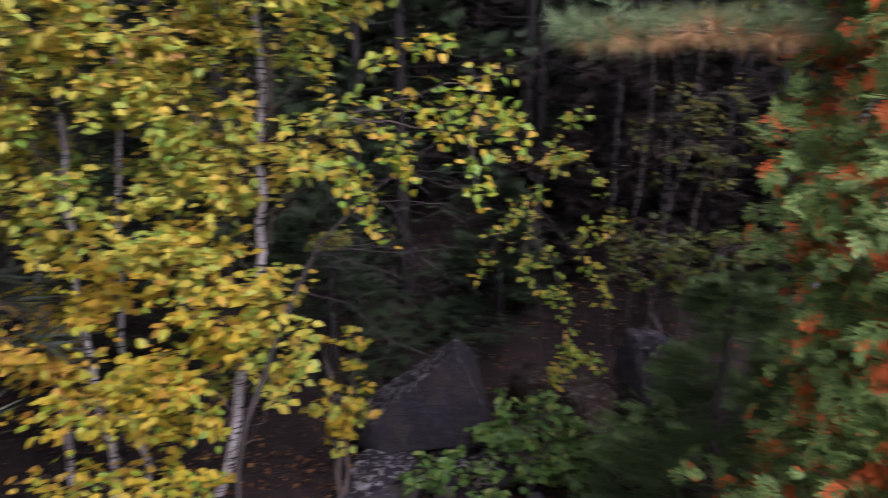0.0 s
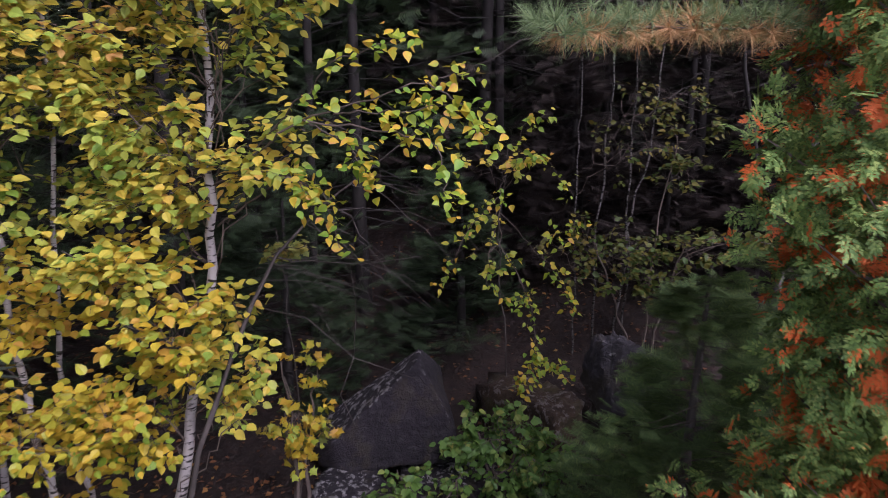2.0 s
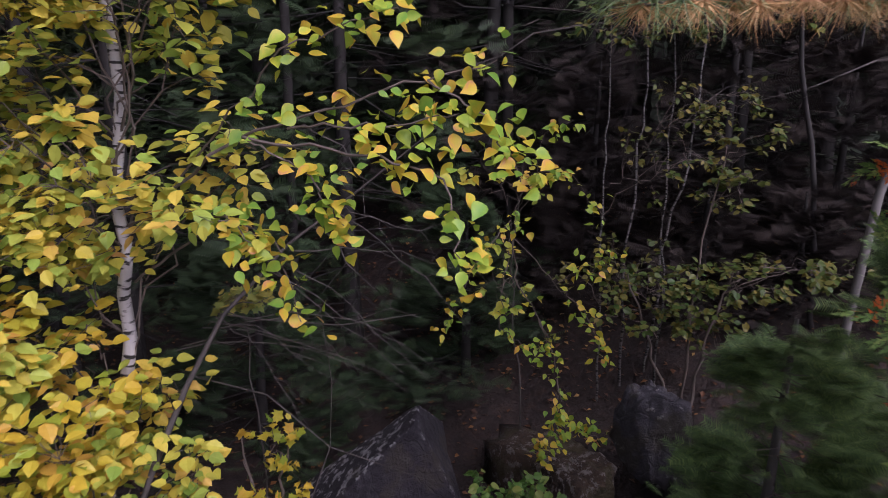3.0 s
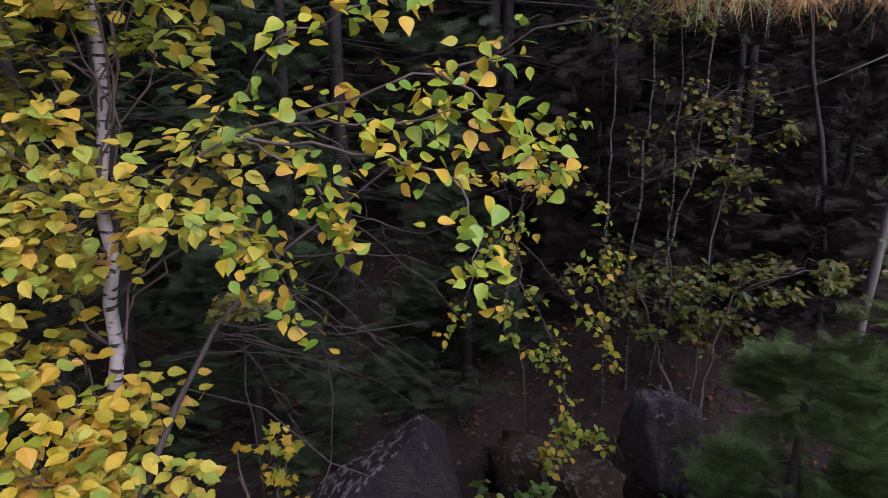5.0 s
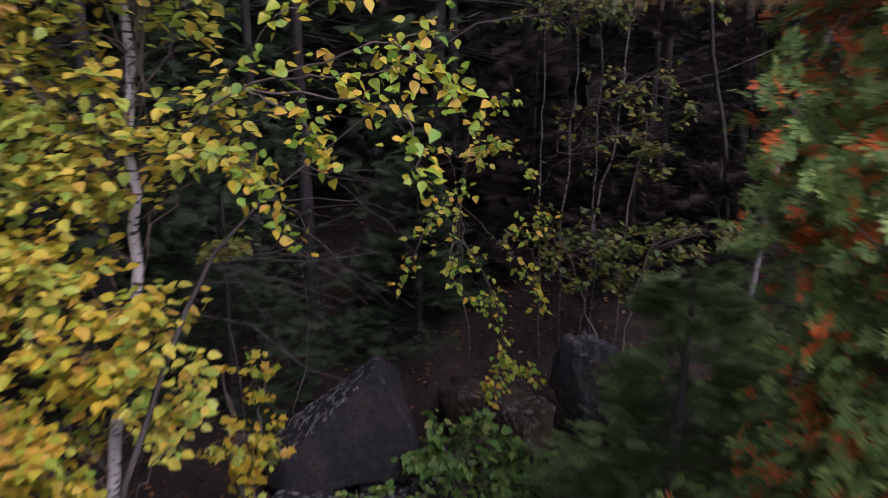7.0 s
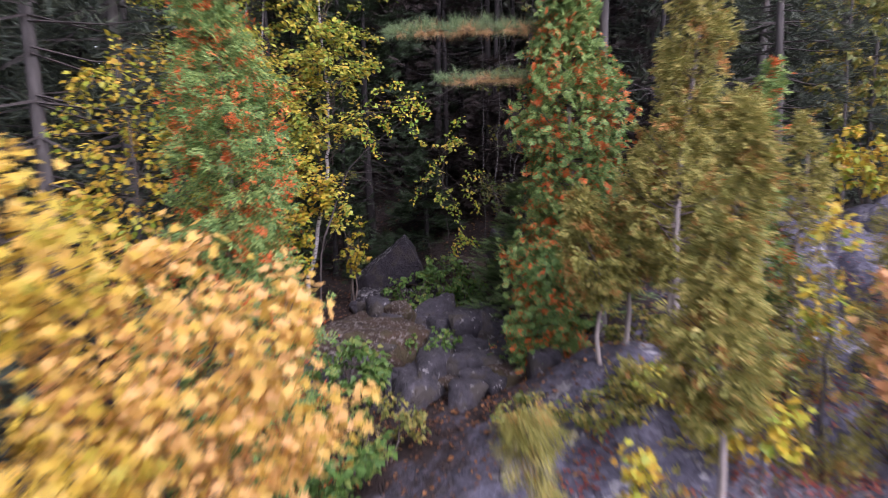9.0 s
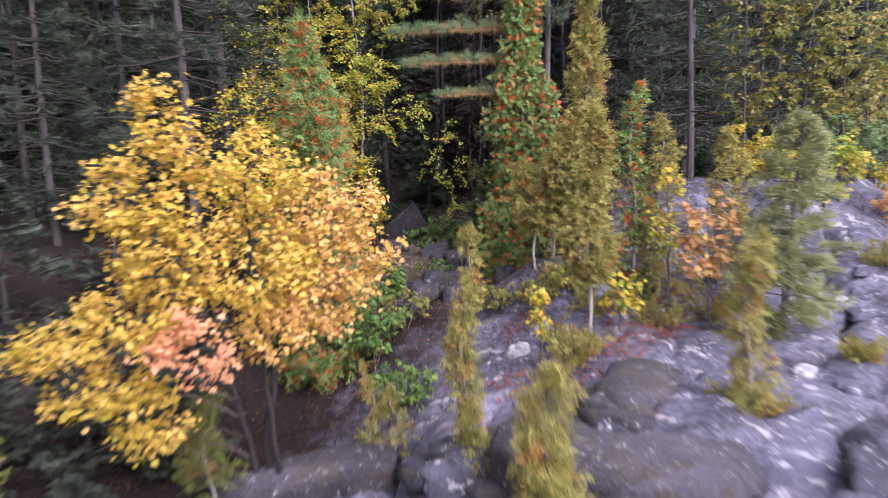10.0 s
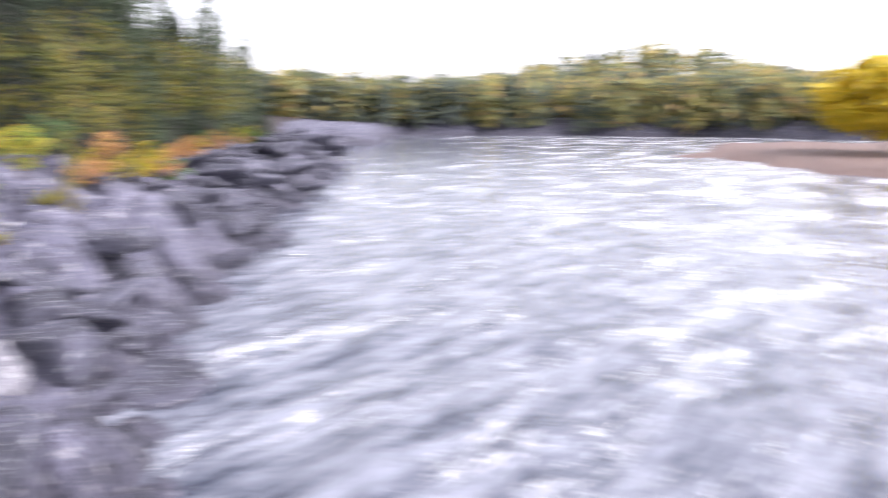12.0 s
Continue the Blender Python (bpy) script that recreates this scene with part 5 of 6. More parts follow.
for k, (x, y, r, h) in enumerate([(1.32, -1.4, 0.36, 0.32), (2.52, -2.8, 0.34, 0.3), (1.62, 0.25, 0.3, 0.25), (1.45, -0.85, 0.35, 0.26), (1.95, -0.1, 0.35, 0.3), (2.6, -0.2, 0.4, 0.35), (5.6, 0.0, 0.4, 0.3), (3.3, -0.2, 0.45, 0.4), (-3.1, -5.3, 0.4, 0.25), (4.4, -0.6, 0.3, 0.25), (4.1, -2.0, 0.2, 0.14), (6.3, 0.8, 0.36, 0.3), (0.0, -5.95, 0.3, 0.2), (-3.2, -5.0, 0.34, 0.22)]):
    juniper(x, y, r, h, 140 + k)


def small_maple(x, y, h, r, mat, label, seed, twigs=26, per=9, size=0.085, leaf=MAPLE, group=""):
    at = spot(x, y)
    return leafy("maple_sapling", at, label, "tree", [([(0, 0, 0), (0.02, 0, 0.4 * h), (-0.02, 0.02, 0.9 * h)], 0.008 + 0.006 * h, 0.004)],
                 [((0, 0, 0.66 * h), (r, r, 0.36 * h), twigs, per)], leaf, size, mat, m_bark, seed, reach=0.8, group=group, airy=0.03)


ys = np.array(spot(-1.12, -7.35))
yt = 2.68 - ys[2]
leafy("maple_sapling", ys, "airy yellow maple sapling among dark rocks", "tree", [([(0, 0, 0), (0.05, 0, 0.5 * yt), (-0.05, 0.02, 0.97 * yt)], 0.014, 0.004), ([(0, 0, 0), (0.12, 0, 0.4 * yt), (0.22, 0.05, 0.8 * yt)], 0.010, 0.004)],
      [((-0.08, 0, yt - 0.3), (0.24, 0.2, 0.32), 34, 11), ((0.22, 0, yt - 0.5), (0.22, 0.2, 0.3), 30, 11), ((0.08, -0.05, yt - 1.0), (0.32, 0.24, 0.28), 30, 11)], MAPLE, 0.045, m_maple_leaf, m_pale_bark, 151, reach=0.6)
small_maple(0.98, -1.3, 3.03 - gz(0.98, -1.3), 0.14, m_birch_gold, "thin bright yellow sapling by the cedars", 152, 22, 9, 0.055)
small_maple(3.15, -0.55, 1.75, 0.42, m_orange_leaf, "small peach-orange maple at the edge of the rock", 153, 34, 10)
small_maple(2.95, 0.2, 2.1, 0.4, m_birch_gold, "small yellow maple behind an orange one", 154, 24, 9, 0.06)
small_maple(2.1, -0.5, 0.9, 0.3, m_birch_gold, "low yellow seedling by the cedars", 155, 12, 8)
small_maple(-2.15, 0.95, 3.7, 0.7, m_birch_gold, "yellow-leaved sapling behind the green cedar", 156, 190, 15, 0.052, BIRCH)
ot = np.array(spot(-8.0, 4.0))
leafy("maple_tree", ot, "tall orange maple inside the spruce wood", "tree", [([(0, 0, 0), (0.05, 0, 2.5), (0.0, 0, 5.6)], 0.07, 0.02)],
      [((0.1, -0.3, 6.8 - ot[2]), (1.15, 0.9, 1.0), 170, 13), ((0.0, -0.4, 5.2 - ot[2]), (0.7, 0.7, 0.7), 50, 12)], MAPLE, 0.13, m_orange_leaf, m_bark, 157)
shrub(-0.47, -5.55, 0.32, 0.12, "small bright red shrub among the dark rocks", m_red_leaf, SIMPLE, 0.05, 166, 16, 9)
shrub(6.5, 2.7, 1.5, 0.8, "yellow-green rounded bush on top of the rock dome", m_birch_leaf, SIMPLE, 0.085, 161, 120, 14)
shrub(7.6, 3.6, 1.2, 0.75, "blue-green dense bush above the rock dome", m_fir, SIMPLE, 0.08, 162, 90, 14)
shrub(8.2, 2.9, 0.9, 0.7, "orange autumn bush on the rocks", m_orange_leaf, SIMPLE, 0.08, 163, 80, 12)
shrub(9.0, 3.4, 1.5, 0.55, "orange-yellow autumn bush on the rocks", m_orange_leaf, SIMPLE, 0.09, 164, 80, 12)
shrub(10.6, 5.2, 0.9, 0.9, "yellow autumn bush on the rocks", m_birch_gold, SIMPLE, 0.09, 165, 80, 12)

# -- the left-hand stand of cedars --
for k, (x, y, z, r) in enumerate([(-3.75, -3.9, 5.75, 0.42), (-4.4, -4.1, 5.4, 0.45), (-3.35, -4.9, 4.3, 0.42), (-4.05, -5.1, 4.75, 0.42), (-4.75, -5.5, 4.9, 0.5), (-5.2, -3.4, 5.6, 0.55), (-5.4, -6.6, 3.9, 0.5), (-6.3, -5.2, 5.0, 0.6)]):
    at = spot(x, y)
    cedar("cedar_tree", at, "tall pointed green cedar with bare pale lower trunk", z - at[2], r * 1.18, 230, 24, 170 + k, m_cedar_plain, bare=0.17, size=0.11, group="stand of cedars", shape=SPRAY_FAR, power=0.95)

for k, (x, y, h, r) in enumerate([(-3.9, -0.9, 1.7, 0.7), (-3.0, -0.6, 1.1, 0.6), (-4.8, -1.3, 2.0, 0.8), (-3.5, -2.2, 0.8, 0.5), (-5.2, 0.6, 2.4, 0.9), (-4.1, 1.2, 2.2, 0.8), (-6.3, -0.4, 2.4, 0.9), (-3.2, 0.5, 1.6, 0.7)]):
    conifer("fir_tree", spot(x, y), "low dark young fir with dead lower twigs behind the maple", h, r, 12, 6, 18, 190 + k, m_spruce, bare=0.05, shape=TWIG_FAR, size=0.17, dead=14, group="young firs behind the maple")

# -- the forest --
rng = np.random.default_rng(5)
FOREST = "trees of the forest"
TALL_SPRUCE, TALL_PINE = "tall dark grey-green spruce with dead lower branches", "tall grey-green white pine with level boughs"
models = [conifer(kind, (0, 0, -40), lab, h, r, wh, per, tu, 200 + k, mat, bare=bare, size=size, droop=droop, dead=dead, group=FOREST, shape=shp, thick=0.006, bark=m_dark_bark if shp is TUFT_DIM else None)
          for k, (kind, lab, h, r, wh, per, tu, mat, bare, size, droop, dead, shp) in enumerate([
    ("spruce_tree", TALL_SPRUCE, 9.2, 1.55, 24, 6, 11, m_spruce, 0.08, 0.26, 0.3, 4, TUFT_FAR),
    ("spruce_tree", TALL_SPRUCE, 8.0, 1.35, 22, 6, 11, m_spruce, 0.05, 0.25, 0.25, 4, TUFT_FAR),
    ("pine_tree", TALL_PINE, 9.8, 1.9, 17, 6, 15, m_pine, 0.10, 0.26, 0.02, 6, TUFT_FAR),
    ("pine_tree", TALL_PINE, 8.0, 1.7, 15, 6, 15, m_pine, 0.06, 0.25, 0.05, 6, TUFT_FAR),
    ("spruce_tree", "dark spruce clothed to the ground in the deep wood", 8.6, 1.6, 20, 6, 9, m_spruce, 0.02, 0.42, 0.3, 0, TUFT_DIM),
    ("pine_tree", "grey-green pine in the far wood along the bank", 9.4, 1.8, 16, 6, 10, m_pine, 0.06, 0.42, 0.05, 0, TUFT_DIM),
])]
used = [False] * len(models)
taken = [(-0.35, 6.3), (0.75, 6.9), (1.95, 3.0), (1.42, 2.2), (-1.5, 0.6), (-1.75, -2.5), (2.7, 6.2), (-1.7, 5.6)]


def plant(x, y, k, size):
    taken.append((x, y))
    m = pose(x, y, gz(x, y) - 0.05, 0, 0, rng.uniform(0, 360)) @ Matrix.Scale(size, 4)
    if used[k]:
        copy_thing(models[k], m)
    else:
        used[k] = True
        models[k].matrix_basis = m


planted = [0, 0]
for _ in range(14000):
    x, y = rng.uniform(-22, 62), rng.uniform(-9, 66)
    d, e = float(inland(x, y)), (x + y) / math.sqrt(2)
    edge = 6.8 if e > 5 else 10.0
    if d < edge + rng.uniform(0, 1.0) or d > 26 or (e > 16 and d > 14) or e > 68:
        continue
    s = min(max((y + 2.0) / 6.0, 0), 1)
    if math.hypot(x + 5.5 + 2.5 * s, y + 2.0 - 6.0 * s) < 1.7:
        continue
    if -2.7 < x < 4.3 and y < 6.6 or x < -2 and y < -1.2 + 0.2 * (x + 2):
        continue
    inner = -2.7 < x < 4.5 and y < 12
    deep = inner or e > 16 or d > 16 and y > 2
    if planted[deep] >= (54, 90)[deep] or any((x - p) ** 2 + (y - q) ** 2 < (1.45, 1.75)[deep] ** 2 for p, q in taken):
        continue
    planted[deep] += 1
    plant(x, y, 4 if inner else int(rng.integers(4, 6)) if deep else int(rng.integers(0, 4)), rng.uniform(0.75, 1.12))


def deep_wood():
    """The depth of the forest: ragged conifers, too many and too dim to tell apart."""
    rng = np.random.default_rng(15)
    g = Geo()
    for _ in range(330):
        e = rng.uniform(-30, 34)
        d = rng.uniform(17, 34) if -12 < e < 6 else rng.uniform(11.5, 26)
        x, y = (e * math.sqrt(2) + 11 - d * math.sqrt(2)) / 2, (e * math.sqrt(2) - 11 + d * math.sqrt(2)) / 2
        h, z = rng.uniform(9, 14) if e < 12 else rng.uniform(9, 12) if e < 24 else rng.uniform(7, 9.5), gz(x, y)
        tube(g, [(x, y, z - 0.2), (x, y, z + h * 0.5), (x, y, z + h)], [0.14, 0.09, 0.02], 5)
        n = 130
        u = rng.uniform(0.03, 1.0, n)
        a = rng.uniform(0, 2 * np.pi, n)
        r = (0.2 + 1.5 * (1 - u)) * rng.uniform(0.2, 1.0, n)
        out = np.stack([np.cos(a), np.sin(a), 0 * a], 1)
        scatter(g, TUFT_DIM, np.array([x, y, z]) + out * r[:, None] + np.stack([0 * u, 0 * u, u * h], 1), out + [0, 0, -0.15], rng.normal(0, 0.3, (n, 3)) + [0, 0, 1], 0.9 * rng.uniform(0.7, 1.3, n))
    return g


tagged(part("deep_wood", deep_wood(), m_spruce), "dim grey-green conifer forest behind the front trees", "forest", kind="stuff")
edge_tree = leafy("birch_tree", spot(9.6, 6.4), "yellow-green leafy birch at the forest edge", "tree", [([(0, 0, -0.1), (0.1, 0, 1.8), (0.0, 0.1, 4.4)], 0.05, 0.012)],
                  [((0, 0, 3.6), (0.95, 0.95, 1.1), 70, 10), ((0.2, -0.2, 2.2), (1.1, 1.0, 0.7), 60, 10)], SIMPLE, 0.13, m_edge_leaf, m_bark, 171, group="birches at the forest edge")
rng = np.random.default_rng(18)
for k in range(13):
    e, d = 9.5 + 2.6 * k + rng.uniform(-0.8, 0.8), rng.uniform(6.4, 7.6)
    x, y = (e * math.sqrt(2) + 11 - d * math.sqrt(2)) / 2, (e * math.sqrt(2) - 11 + d * math.sqrt(2)) / 2
    copy_thing(edge_tree, pose(x, y, gz(x, y) - 0.05, 0, 0, rng.uniform(0, 360)) @ Matrix.Scale(rng.uniform(0.9, 1.5), 4))

# ---- rocks ----
def rock(name, at, label, size, planes, seed, mat, turn=0.0, group="", grain=0.03, detail=4, edge=95):
    """A weathered block: a convex body cut by planes (normal, distance), softened and roughened."""
    bm = bmesh.new()
    bmesh.ops.create_icosphere(bm, subdivisions=detail, radius=1.0)
    n = unit([p[:3] for p in planes])
    dist = np.array([p[3] for p in planes])
    v = np.array([q.co[:] for q in bm.verts])
    f = np.array([[q.index for q in face.verts] for face in bm.faces])
    bm.free()
    v = unit(v)
    r = dist / np.maximum(v @ n.T, 0.05)
    soft = -np.log(np.exp(-edge * np.minimum(r, 3.0)).sum(1)) / edge
    p = v * soft[:, None]
    bumps = np.array([noise.fractal(Vector(q) * 2.6 + Vector((seed, 0, 0)), 0.75, 2.1, 6) for q in p])
    p = p * (1 + grain * 2.2 * bumps)[:, None]
    g = Geo()
    g.add(p * np.array(size), f)
    ob = part(name, g, mat, smooth=True)
    ob.matrix_basis = pose(*at, 0, 0, turn)
    return tagged(ob, label, "rock", group)


def random_planes(rng, n=12, flat=0.55, least=0.58):
    n = max(6, n - 4)
    out = [(0, 0, 1, flat), (0, 0, -1, 0.7)]
    for _ in range(n):
        d = unit(rng.normal(size=3) * [1, 1, 0.7])
        out.append((*d, rng.uniform(least, 1.0)))
    return out


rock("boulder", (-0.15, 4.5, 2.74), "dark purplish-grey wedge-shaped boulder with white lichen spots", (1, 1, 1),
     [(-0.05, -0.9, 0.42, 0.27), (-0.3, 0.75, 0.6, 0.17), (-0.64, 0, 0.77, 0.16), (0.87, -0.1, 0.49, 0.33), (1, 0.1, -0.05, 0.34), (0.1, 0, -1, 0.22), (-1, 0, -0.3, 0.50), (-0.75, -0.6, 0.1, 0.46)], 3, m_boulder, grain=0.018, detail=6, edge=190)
rr = np.random.default_rng(77)
for k in range(46):
    x, y, s = rr.uniform(-0.5, 1.05), rr.uniform(1.7, 3.7), rr.uniform(0.08, 0.22)
    rock("stone", (x, y, gz(x, y) + 0.4 * s), "grey angular stone lying in the gully", (s * rr.uniform(0.9, 1.4), s, s * rr.uniform(0.7, 1.2)), random_planes(rr, 14), 330 + k, m_gully_rock if k % 3 else m_moss_rock, turn=rr.uniform(0, 360), group="stones in the gully", detail=3, grain=0.05)
rock("boulder", (0.86, 4.5, 2.55), "rounded reddish-grey stone under yellow leaves", (0.2, 0.22, 0.3), random_planes(rr), 5, m_moss_rock, edge=35, grain=0.06)
rock("boulder", (1.26, 4.62, 2.86), "angular bluish-grey stone slab standing in leaf litter", (0.115, 0.13, 0.40), random_planes(rr), 6, m_gully_rock, grain=0.07, edge=80)
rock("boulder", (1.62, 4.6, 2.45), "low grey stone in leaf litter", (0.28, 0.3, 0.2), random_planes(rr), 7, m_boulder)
for k, (x, y, sx, sy, sz, lab) in enumerate([
    (-0.35, 4.0, 0.26, 0.22, 0.2, "low dark stone at the boulder's foot"), (0.02, 4.08, 0.17, 0.18, 0.2, "small dark stone at the boulder's foot"), (0.41, 3.45, 0.19, 0.2, 0.48, "upright grey pointed stone"), (-0.1, 3.3, 0.2, 0.25, 0.4, "upright grey stone beside a mossy bank"),
    (-0.5, 3.3, 0.32, 0.36, 0.24, "mossy brown stone strewn with fallen leaves"), (-0.32, 2.7, 0.5, 0.42, 0.46, "mossy brown bank of rock below the birch"), (-0.85, 2.2, 0.26, 0.3, 0.3, "grey stone at the foot of the birch bank"), (-0.75, 1.7, 0.24, 0.26, 0.26, "grey stone at the foot of the birch bank"), (0.76, 3.3, 0.24, 0.24, 0.44, "grey block of stone with fallen leaves"), (0.4, 2.6, 0.28, 0.2, 0.2, "grey angular stone lying in the gully"),
    (0.05, 1.9, 0.25, 0.3, 0.25, "grey angular stone in the gully"), (0.7, 1.9, 0.3, 0.22, 0.2, "grey flat stone in the gully"), (1.32, 2.4, 0.42, 0.2, 0.16, "long grey ledge of stone under the cedars"),
]):
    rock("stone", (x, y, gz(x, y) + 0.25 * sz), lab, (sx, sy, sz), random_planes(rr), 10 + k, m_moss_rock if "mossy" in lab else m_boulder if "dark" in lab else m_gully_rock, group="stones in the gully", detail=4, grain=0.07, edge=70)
rock("boulder", (2.1, -6.8, 0.85), "big rounded pale-topped granite boulder by the river", (0.66, 0.62, 0.78), random_planes(rr, 34, 0.92, 0.86), 31, m_pale_rock, detail=5)
rock("boulder", (3.3, -6.6, 1.1), "grey granite boulder with a flat top by the river", (0.6, 0.55, 0.6), random_planes(rr), 32, m_shore_rock)
rock("boulder", (0.7, -2.95, 1.85), "small white quartz-crusted stone", (0.14, 0.12, 0.2), random_planes(rr), 33, m_pale_rock, detail=3)
own = np.random.default_rng(31)
for x, y, sx, sy, sz in [(3.43, -2.1, 0.13, 0.1, 0.08), (5.16, 0.03, 0.16, 0.12, 0.09), (3.58, -5.87, 0.26, 0.2, 0.16), (1.26, -7.04, 0.17, 0.15, 0.2), (-0.5, -4.3, 0.12, 0.1, 0.08), (0.85, -0.85, 0.14, 0.12, 0.12)]:
    rock("stone", (x, y, gz(x, y) + 0.25 * sz), "small white lichen-crusted stone on the granite", (sx, sy, sz), random_planes(own), int(700 + 10 * x), m_white_rock, turn=own.uniform(0, 360), group="white stones on the shore", detail=3, grain=0.05)
for k in range(44):
    x, y, sz = own.uniform(-0.6, 1.15), own.uniform(1.5, 3.6), own.uniform(0.1, 0.24)
    rock("stone", (x, y, gz(x, y) + 0.45 * sz), "grey angular stone standing in the gully", (sz * own.uniform(0.7, 1.3), sz, sz * own.uniform(0.9, 1.6)), random_planes(own, 13), 760 + k, m_gully_rock, turn=own.uniform(0, 360), group="stones in the gully", detail=3, grain=0.06)
for k in range(46):
    e, d = rr.uniform(-9.5, 6), rr.uniform(0.1, 3.2)
    x, y = (e * math.sqrt(2) + 11 - d * math.sqrt(2)) / 2, (e * math.sqrt(2) - 11 + d * math.sqrt(2)) / 2
    if math.hypot(x - 2.1, y + 7.0) < 1.4 or math.hypot(x - 0.4, y + 5.2) < 1.3:
        continue
    s = rr.uniform(0.2, 0.62)
    low = min(gz(x + u, y + v) for u in (-s, 0, s) for v in (-s, 0, s))
    rock("boulder", (x, y, max(0.5 * gz(x, y) + 0.5 * low, -0.3) + 0.06 * s), "rounded grey granite boulder on the shore", (s * rr.uniform(1.1, 1.7), s, s * rr.uniform(0.4, 0.6)), random_planes(rr, 9, 0.8), 40 + k, m_shore_rock, turn=45 + rr.normal(0, 25), group="boulders along the shore", detail=4, grain=0.06, edge=45)
for k in range(60):
    x, y = rr.uniform(-4.2, 0.9), rr.uniform(-8.5, -2.2)
    if inland(x, y) < 1 or (abs(x - 0.3) < 0.6 and -7.4 < y < -4.5) or math.hypot(x + 1.75, y + 2.5) < 0.5:
        continue
    s = rr.uniform(0.18, 0.5)
    rock("boulder", (x, y, gz(x, y) + 0.15 * s), "dark angular granite block in the gully", (s * rr.uniform(0.9, 1.5), s, s * rr.uniform(0.6, 0.9)), random_planes(rr, 12, 0.7), 90 + k, m_gully_rock, turn=rr.uniform(0, 360), group="blocks in the gully", detail=3, grain=0.05)

for k in range(46):
    e, d = rr.uniform(-7.5, 5.5), rr.uniform(1.2, 5.6)
    x, y = (e * math.sqrt(2) + 11 - d * math.sqrt(2)) / 2, (e * math.sqrt(2) - 11 + d * math.sqrt(2)) / 2
    if math.hypot(x - 1.9, y + 1.3) < 1.3 or math.hypot(x - 2.1, y + 7.0) < 1.6 or (abs(x - 0.3) < 0.8 and -7.6 < y < -4.3):
        continue
    s = rr.uniform(0.25, 0.6)
    lie = [gz(x + u, y + v) for u in (-s, 0, s) for v in (-s, 0, s)]
    if max(lie) - min(lie) > 0.5:
        continue
    rock("flat_rock", (x, y, 0.35 * gz(x, y) + 0.65 * min(lie) - 0.02), "weathered grey granite slab along the shore", (s * rr.uniform(1.1, 1.9), s * rr.uniform(0.5, 0.8), s * rr.uniform(0.25, 0.5)), random_planes(rr, 10, 0.75), 140 + k, m_rock, turn=45 + rr.normal(0, 18), group="slabs along the shore", detail=4, grain=0.10)

for k in range(80):
    x, y, s = rr.uniform(-1.6, 1.5), rr.uniform(-5.6, -2.7), rr.uniform(0.1, 0.28)
    if math.hypot(x - 0.38, y + 5.0) < 0.4 or math.hypot(x + 1.75, y + 2.5) < 0.45 or math.hypot(x + 0.7, y + 2.05) < 0.45:
        continue
    rock("stone", (x, y, gz(x, y) + 0.2 * s), "grey granite block tumbled into the gully", (s * rr.uniform(0.9, 1.5), s, s * rr.uniform(0.6, 1.0)), random_planes(rr, 12, 0.7), 430 + k, m_gully_rock if k % 3 else m_shore_rock, turn=rr.uniform(0, 360), group="blocks in the gully", detail=3, grain=0.05)

for k in range(85):
    x, y, s = rr.uniform(-2.2, 1.7), rr.uniform(-8.0, -4.2), rr.uniform(0.14, 0.36)
    if abs(x - 0.38) < 0.3 + 0.5 * s and -5.9 < y < -4.5 or inland(x, y) < 1:
        continue
    rock("boulder", (x, y, gz(x, y) + 0.02), "rounded grey granite block in the gully mouth", (s * rr.uniform(0.9, 1.4), s, s * rr.uniform(0.6, 0.8)), random_planes(rr, 12, 0.75), 530 + k, m_gully_rock if k % 3 else m_shore_rock, turn=rr.uniform(0, 360), group="blocks in the gully", detail=3, grain=0.05)
bank_rock = [rock("boulder", (0, 0, -30), "grey granite boulder along the far shore", (1.3, 0.9, 0.75), random_planes(rr, 12, 0.75), 600 + k, m_shore_rock, group="boulders up the shore", detail=4, grain=0.10) for k in range(3)]
for k in range(110):
    e, d = 8.5 + 38 * rr.uniform() ** 1.3, rr.uniform(0.2, 4.6)
    x, y = (e * math.sqrt(2) + 11 - d * math.sqrt(2)) / 2, (e * math.sqrt(2) - 11 + d * math.sqrt(2)) / 2
    s = rr.uniform(0.25, 0.6) * (1 + e / 60)
    m = pose(x, y, max(gz(x, y), -0.2) - 0.05, rr.uniform(-12, 12), rr.uniform(-12, 12), rr.uniform(0, 360)) @ Matrix.Scale(s, 4)
    if k < 3:
        bank_rock[k].matrix_basis = m
    else:
        copy_thing(bank_rock[k % 3], m)

# ---- litter, heath ----
def strew(name, n, inside, shape, size, mat, label, category, seed, lift=0.012):
    rng = np.random.default_rng(seed)
    x, y = rng.uniform(-5, 5, 20 * n), rng.uniform(-7, 8, 20 * n)
    ok = inside(x, y)
    x, y = x[ok][:n], y[ok][:n]
    a = rng.uniform(0, 2 * np.pi, len(x))
    g = Geo()
    scatter(g, shape, np.stack([x, y, land(x, y) + lift], 1), np.stack([np.cos(a), np.sin(a), rng.normal(0, 0.2, len(x))], 1), rng.normal(0, 0.25, (len(x), 3)) + [0, 0, 1], size * rng.uniform(0.6, 1.2, len(x)))
    return tagged(part(name, g, mat), label, category, kind="stuff")


strew("leaf_litter", 14000, lambda x, y: (inland(x, y) > 6.8), SIMPLE, 0.045, m_litter_leaf, "brown and orange fallen leaves over the forest floor", "leaf litter", 301)
strew("bank_litter", 1500, lambda x, y: (x > -1.4) & (x < 0.9) & (y > 0.8) & (y < 4.2), SIMPLE, 0.045, m_litter_leaf, "brown fallen leaves lying on the mossy bank", "leaf litter", 304, 0.02)
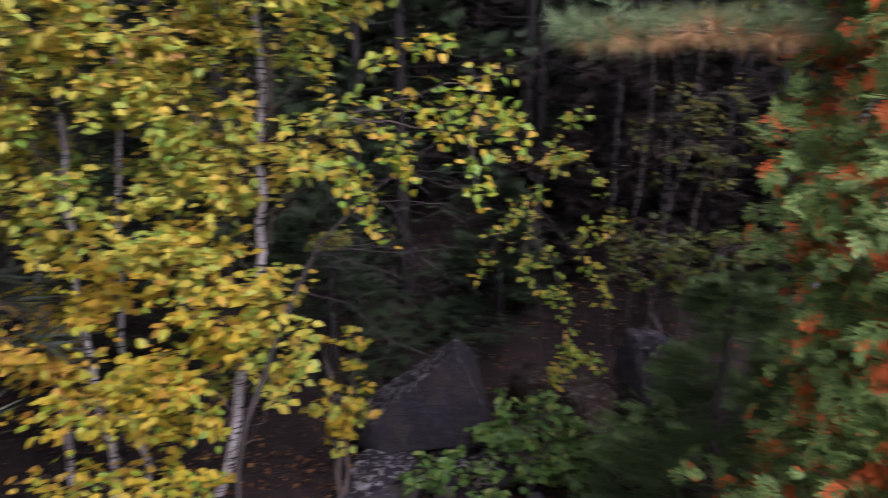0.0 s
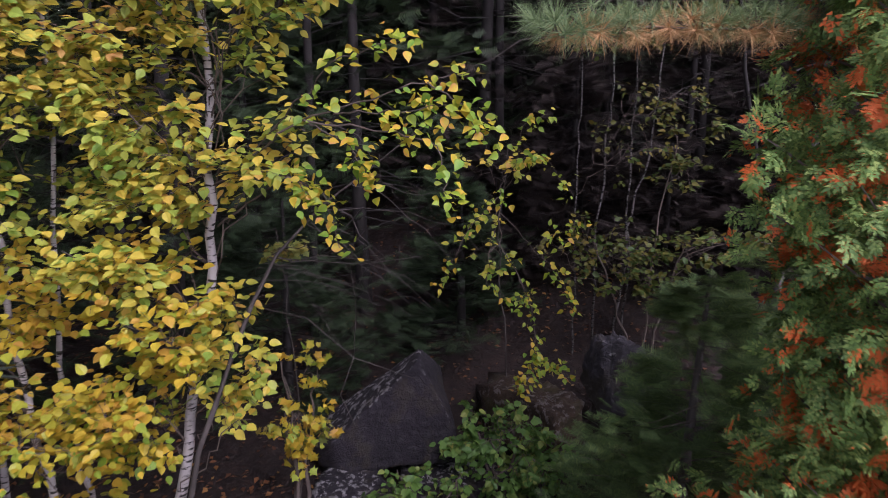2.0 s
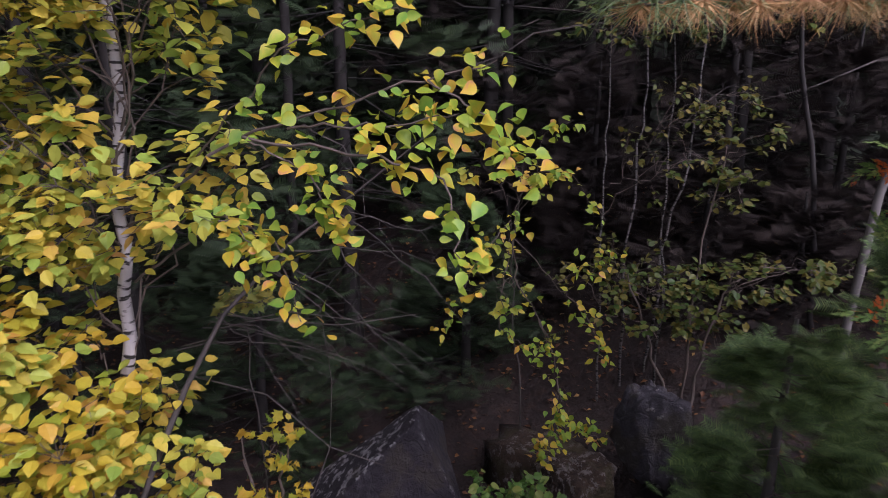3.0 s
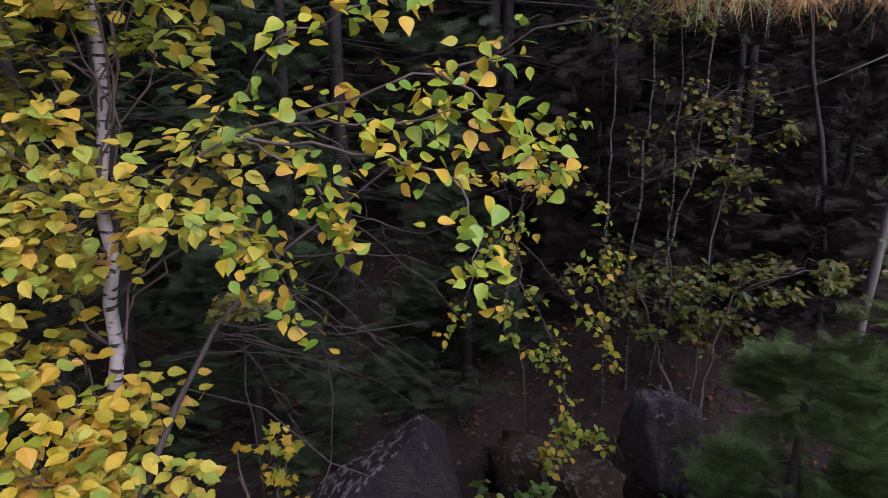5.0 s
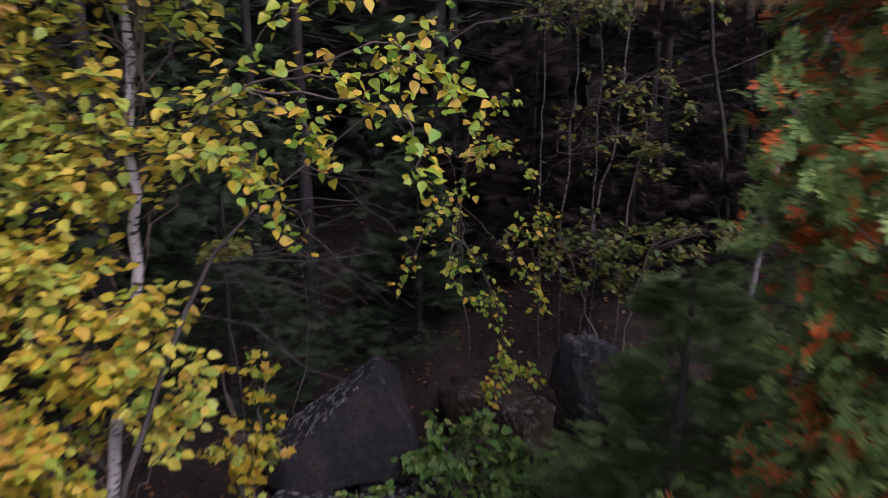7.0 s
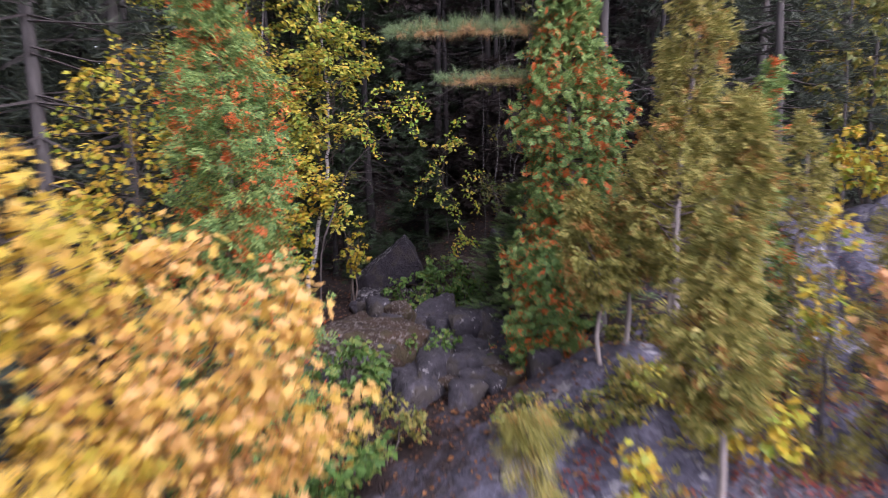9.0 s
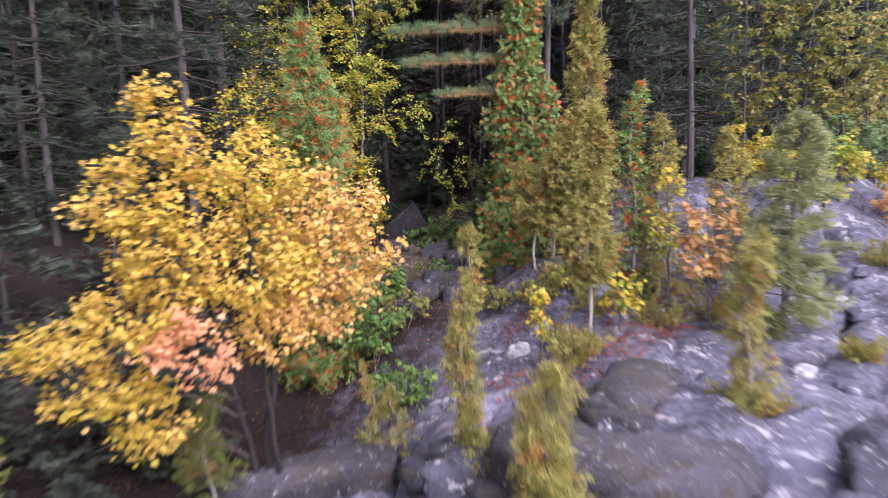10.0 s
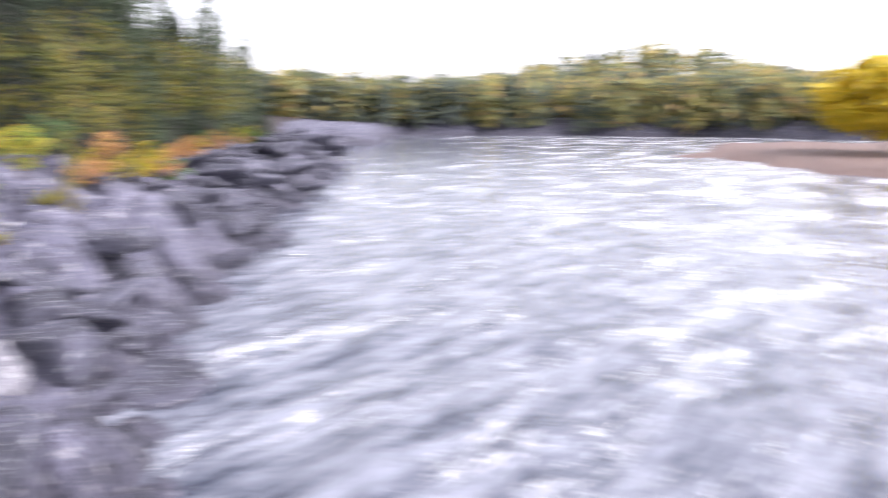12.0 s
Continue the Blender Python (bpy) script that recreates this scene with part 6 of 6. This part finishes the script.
strew("fallen_leaves", 500, lambda x, y: (inland(x, y) < 6.8) & (inland(x, y) > 3.5), SIMPLE, 0.05, m_litter_leaf, "scattered orange fallen leaves on bare granite", "leaf litter", 302)
strew("red_heath", 3600, lambda x, y: (np.abs(inland(x, y) - 6.2) < 0.9) & (rough(x * 1.2, y * 1.2, 71, 3) > 0.09) & (x > 0.4), SIMPLE, 0.05, m_red_herb, "rust-red low heath in the cracks of the granite", "heath", 303, 0.03)

# ---- the far bank ----
def far_woods():
    """Woods beyond the river: ragged crowns of many leaf clumps, round broadleaf trees and pointed conifers."""
    rng = np.random.default_rng(9)
    broad, dark = Geo(), Geo()
    for _ in range(2200):
        a, r = rng.uniform(-0.25, 1.2), rng.uniform(115, 200) if rng.uniform() < 0.6 else rng.uniform(115, 135)
        x, y = -1 + r * math.cos(a), -18 + r * math.sin(a)
        z, h = gz(x, y), rng.uniform(4.2, 7.0)
        if z < 0.8:
            continue
        pointed = rng.uniform() < 0.42
        n = 30
        u, w = rng.uniform(0.05, 1.0, n), rng.uniform(0, 2 * np.pi, n)
        reach = h * (0.22 * (1.05 - u) if pointed else 0.30 * np.sin(np.pi * (0.12 + 0.80 * u))) * rng.uniform(0.5, 1.1, n)
        out = np.stack([np.cos(w), np.sin(w), 0 * w], 1)
        pos = np.array([x, y, z]) + out * reach[:, None] + np.stack([0 * u, 0 * u, u * h], 1)
        scatter(dark if pointed else broad, SIMPLE, pos - out * 0.6, out + [0, 0, -0.3] + rng.normal(0, 0.5, (n, 3)), rng.normal(0, 0.6, (n, 3)) + [0, 0, 1], 1.5 * rng.uniform(0.7, 1.3, n))
    return broad, dark


# pale, greyed leaf colours: the haze of distance is mixed into both ramps
m_far = leaf_material("hazed_far_foliage", [(0.0, (0.22, 0.26, 0.15)), (0.35, (0.36, 0.38, 0.18)), (0.6, (0.52, 0.48, 0.19)), (0.85, (0.64, 0.50, 0.20)), (1.0, (0.54, 0.36, 0.22))], thin=0.5, gloss=0.9)
m_far_dark = leaf_material("hazed_far_conifer", [(0.0, (0.15, 0.18, 0.17)), (0.6, (0.22, 0.26, 0.20)), (1.0, (0.30, 0.33, 0.22))], thin=0.5, gloss=0.9)
far_broad, far_dark = far_woods()
tagged(part("far_conifers", far_dark, m_far_dark), "distant dark conifers among autumn trees across the river", "woods", kind="stuff")
tagged(part("far_woods", far_broad, m_far), "distant autumn woods of green, yellow and russet crowns across the river", "woods", kind="stuff")
shrub(72, -3.6, 8.0, 6.5, "large bright yellow willow on a gravel spit", m_willow, SIMPLE, 0.9, 401, 300, 16)

# ---- bushes along the forest edge up the bank ----
edge_bush = [shrub(12.0 + 0.6 * k, 6.6 + 0.4 * k, 1.3, 0.8, lab, mat, SIMPLE, 0.13, 410 + k, 60, 10, "bushes at the forest edge")
             for k, (lab, mat) in enumerate([("yellow autumn bush at the forest edge", m_birch_gold), ("orange autumn bush at the forest edge", m_orange_leaf), ("olive-green bush at the forest edge", m_shrub_leaf)])]
er = np.random.default_rng(12)
for k in range(20):
    e, d = er.uniform(7, 46), er.uniform(4.6, 6.8)
    x, y = (e * math.sqrt(2) + 11 - d * math.sqrt(2)) / 2, (e * math.sqrt(2) - 11 + d * math.sqrt(2)) / 2
    copy_thing(edge_bush[k % 3], pose(x, y, gz(x, y) - 0.05, 0, 0, er.uniform(0, 360)) @ Matrix.Scale(er.uniform(0.5, 1.1), 4))
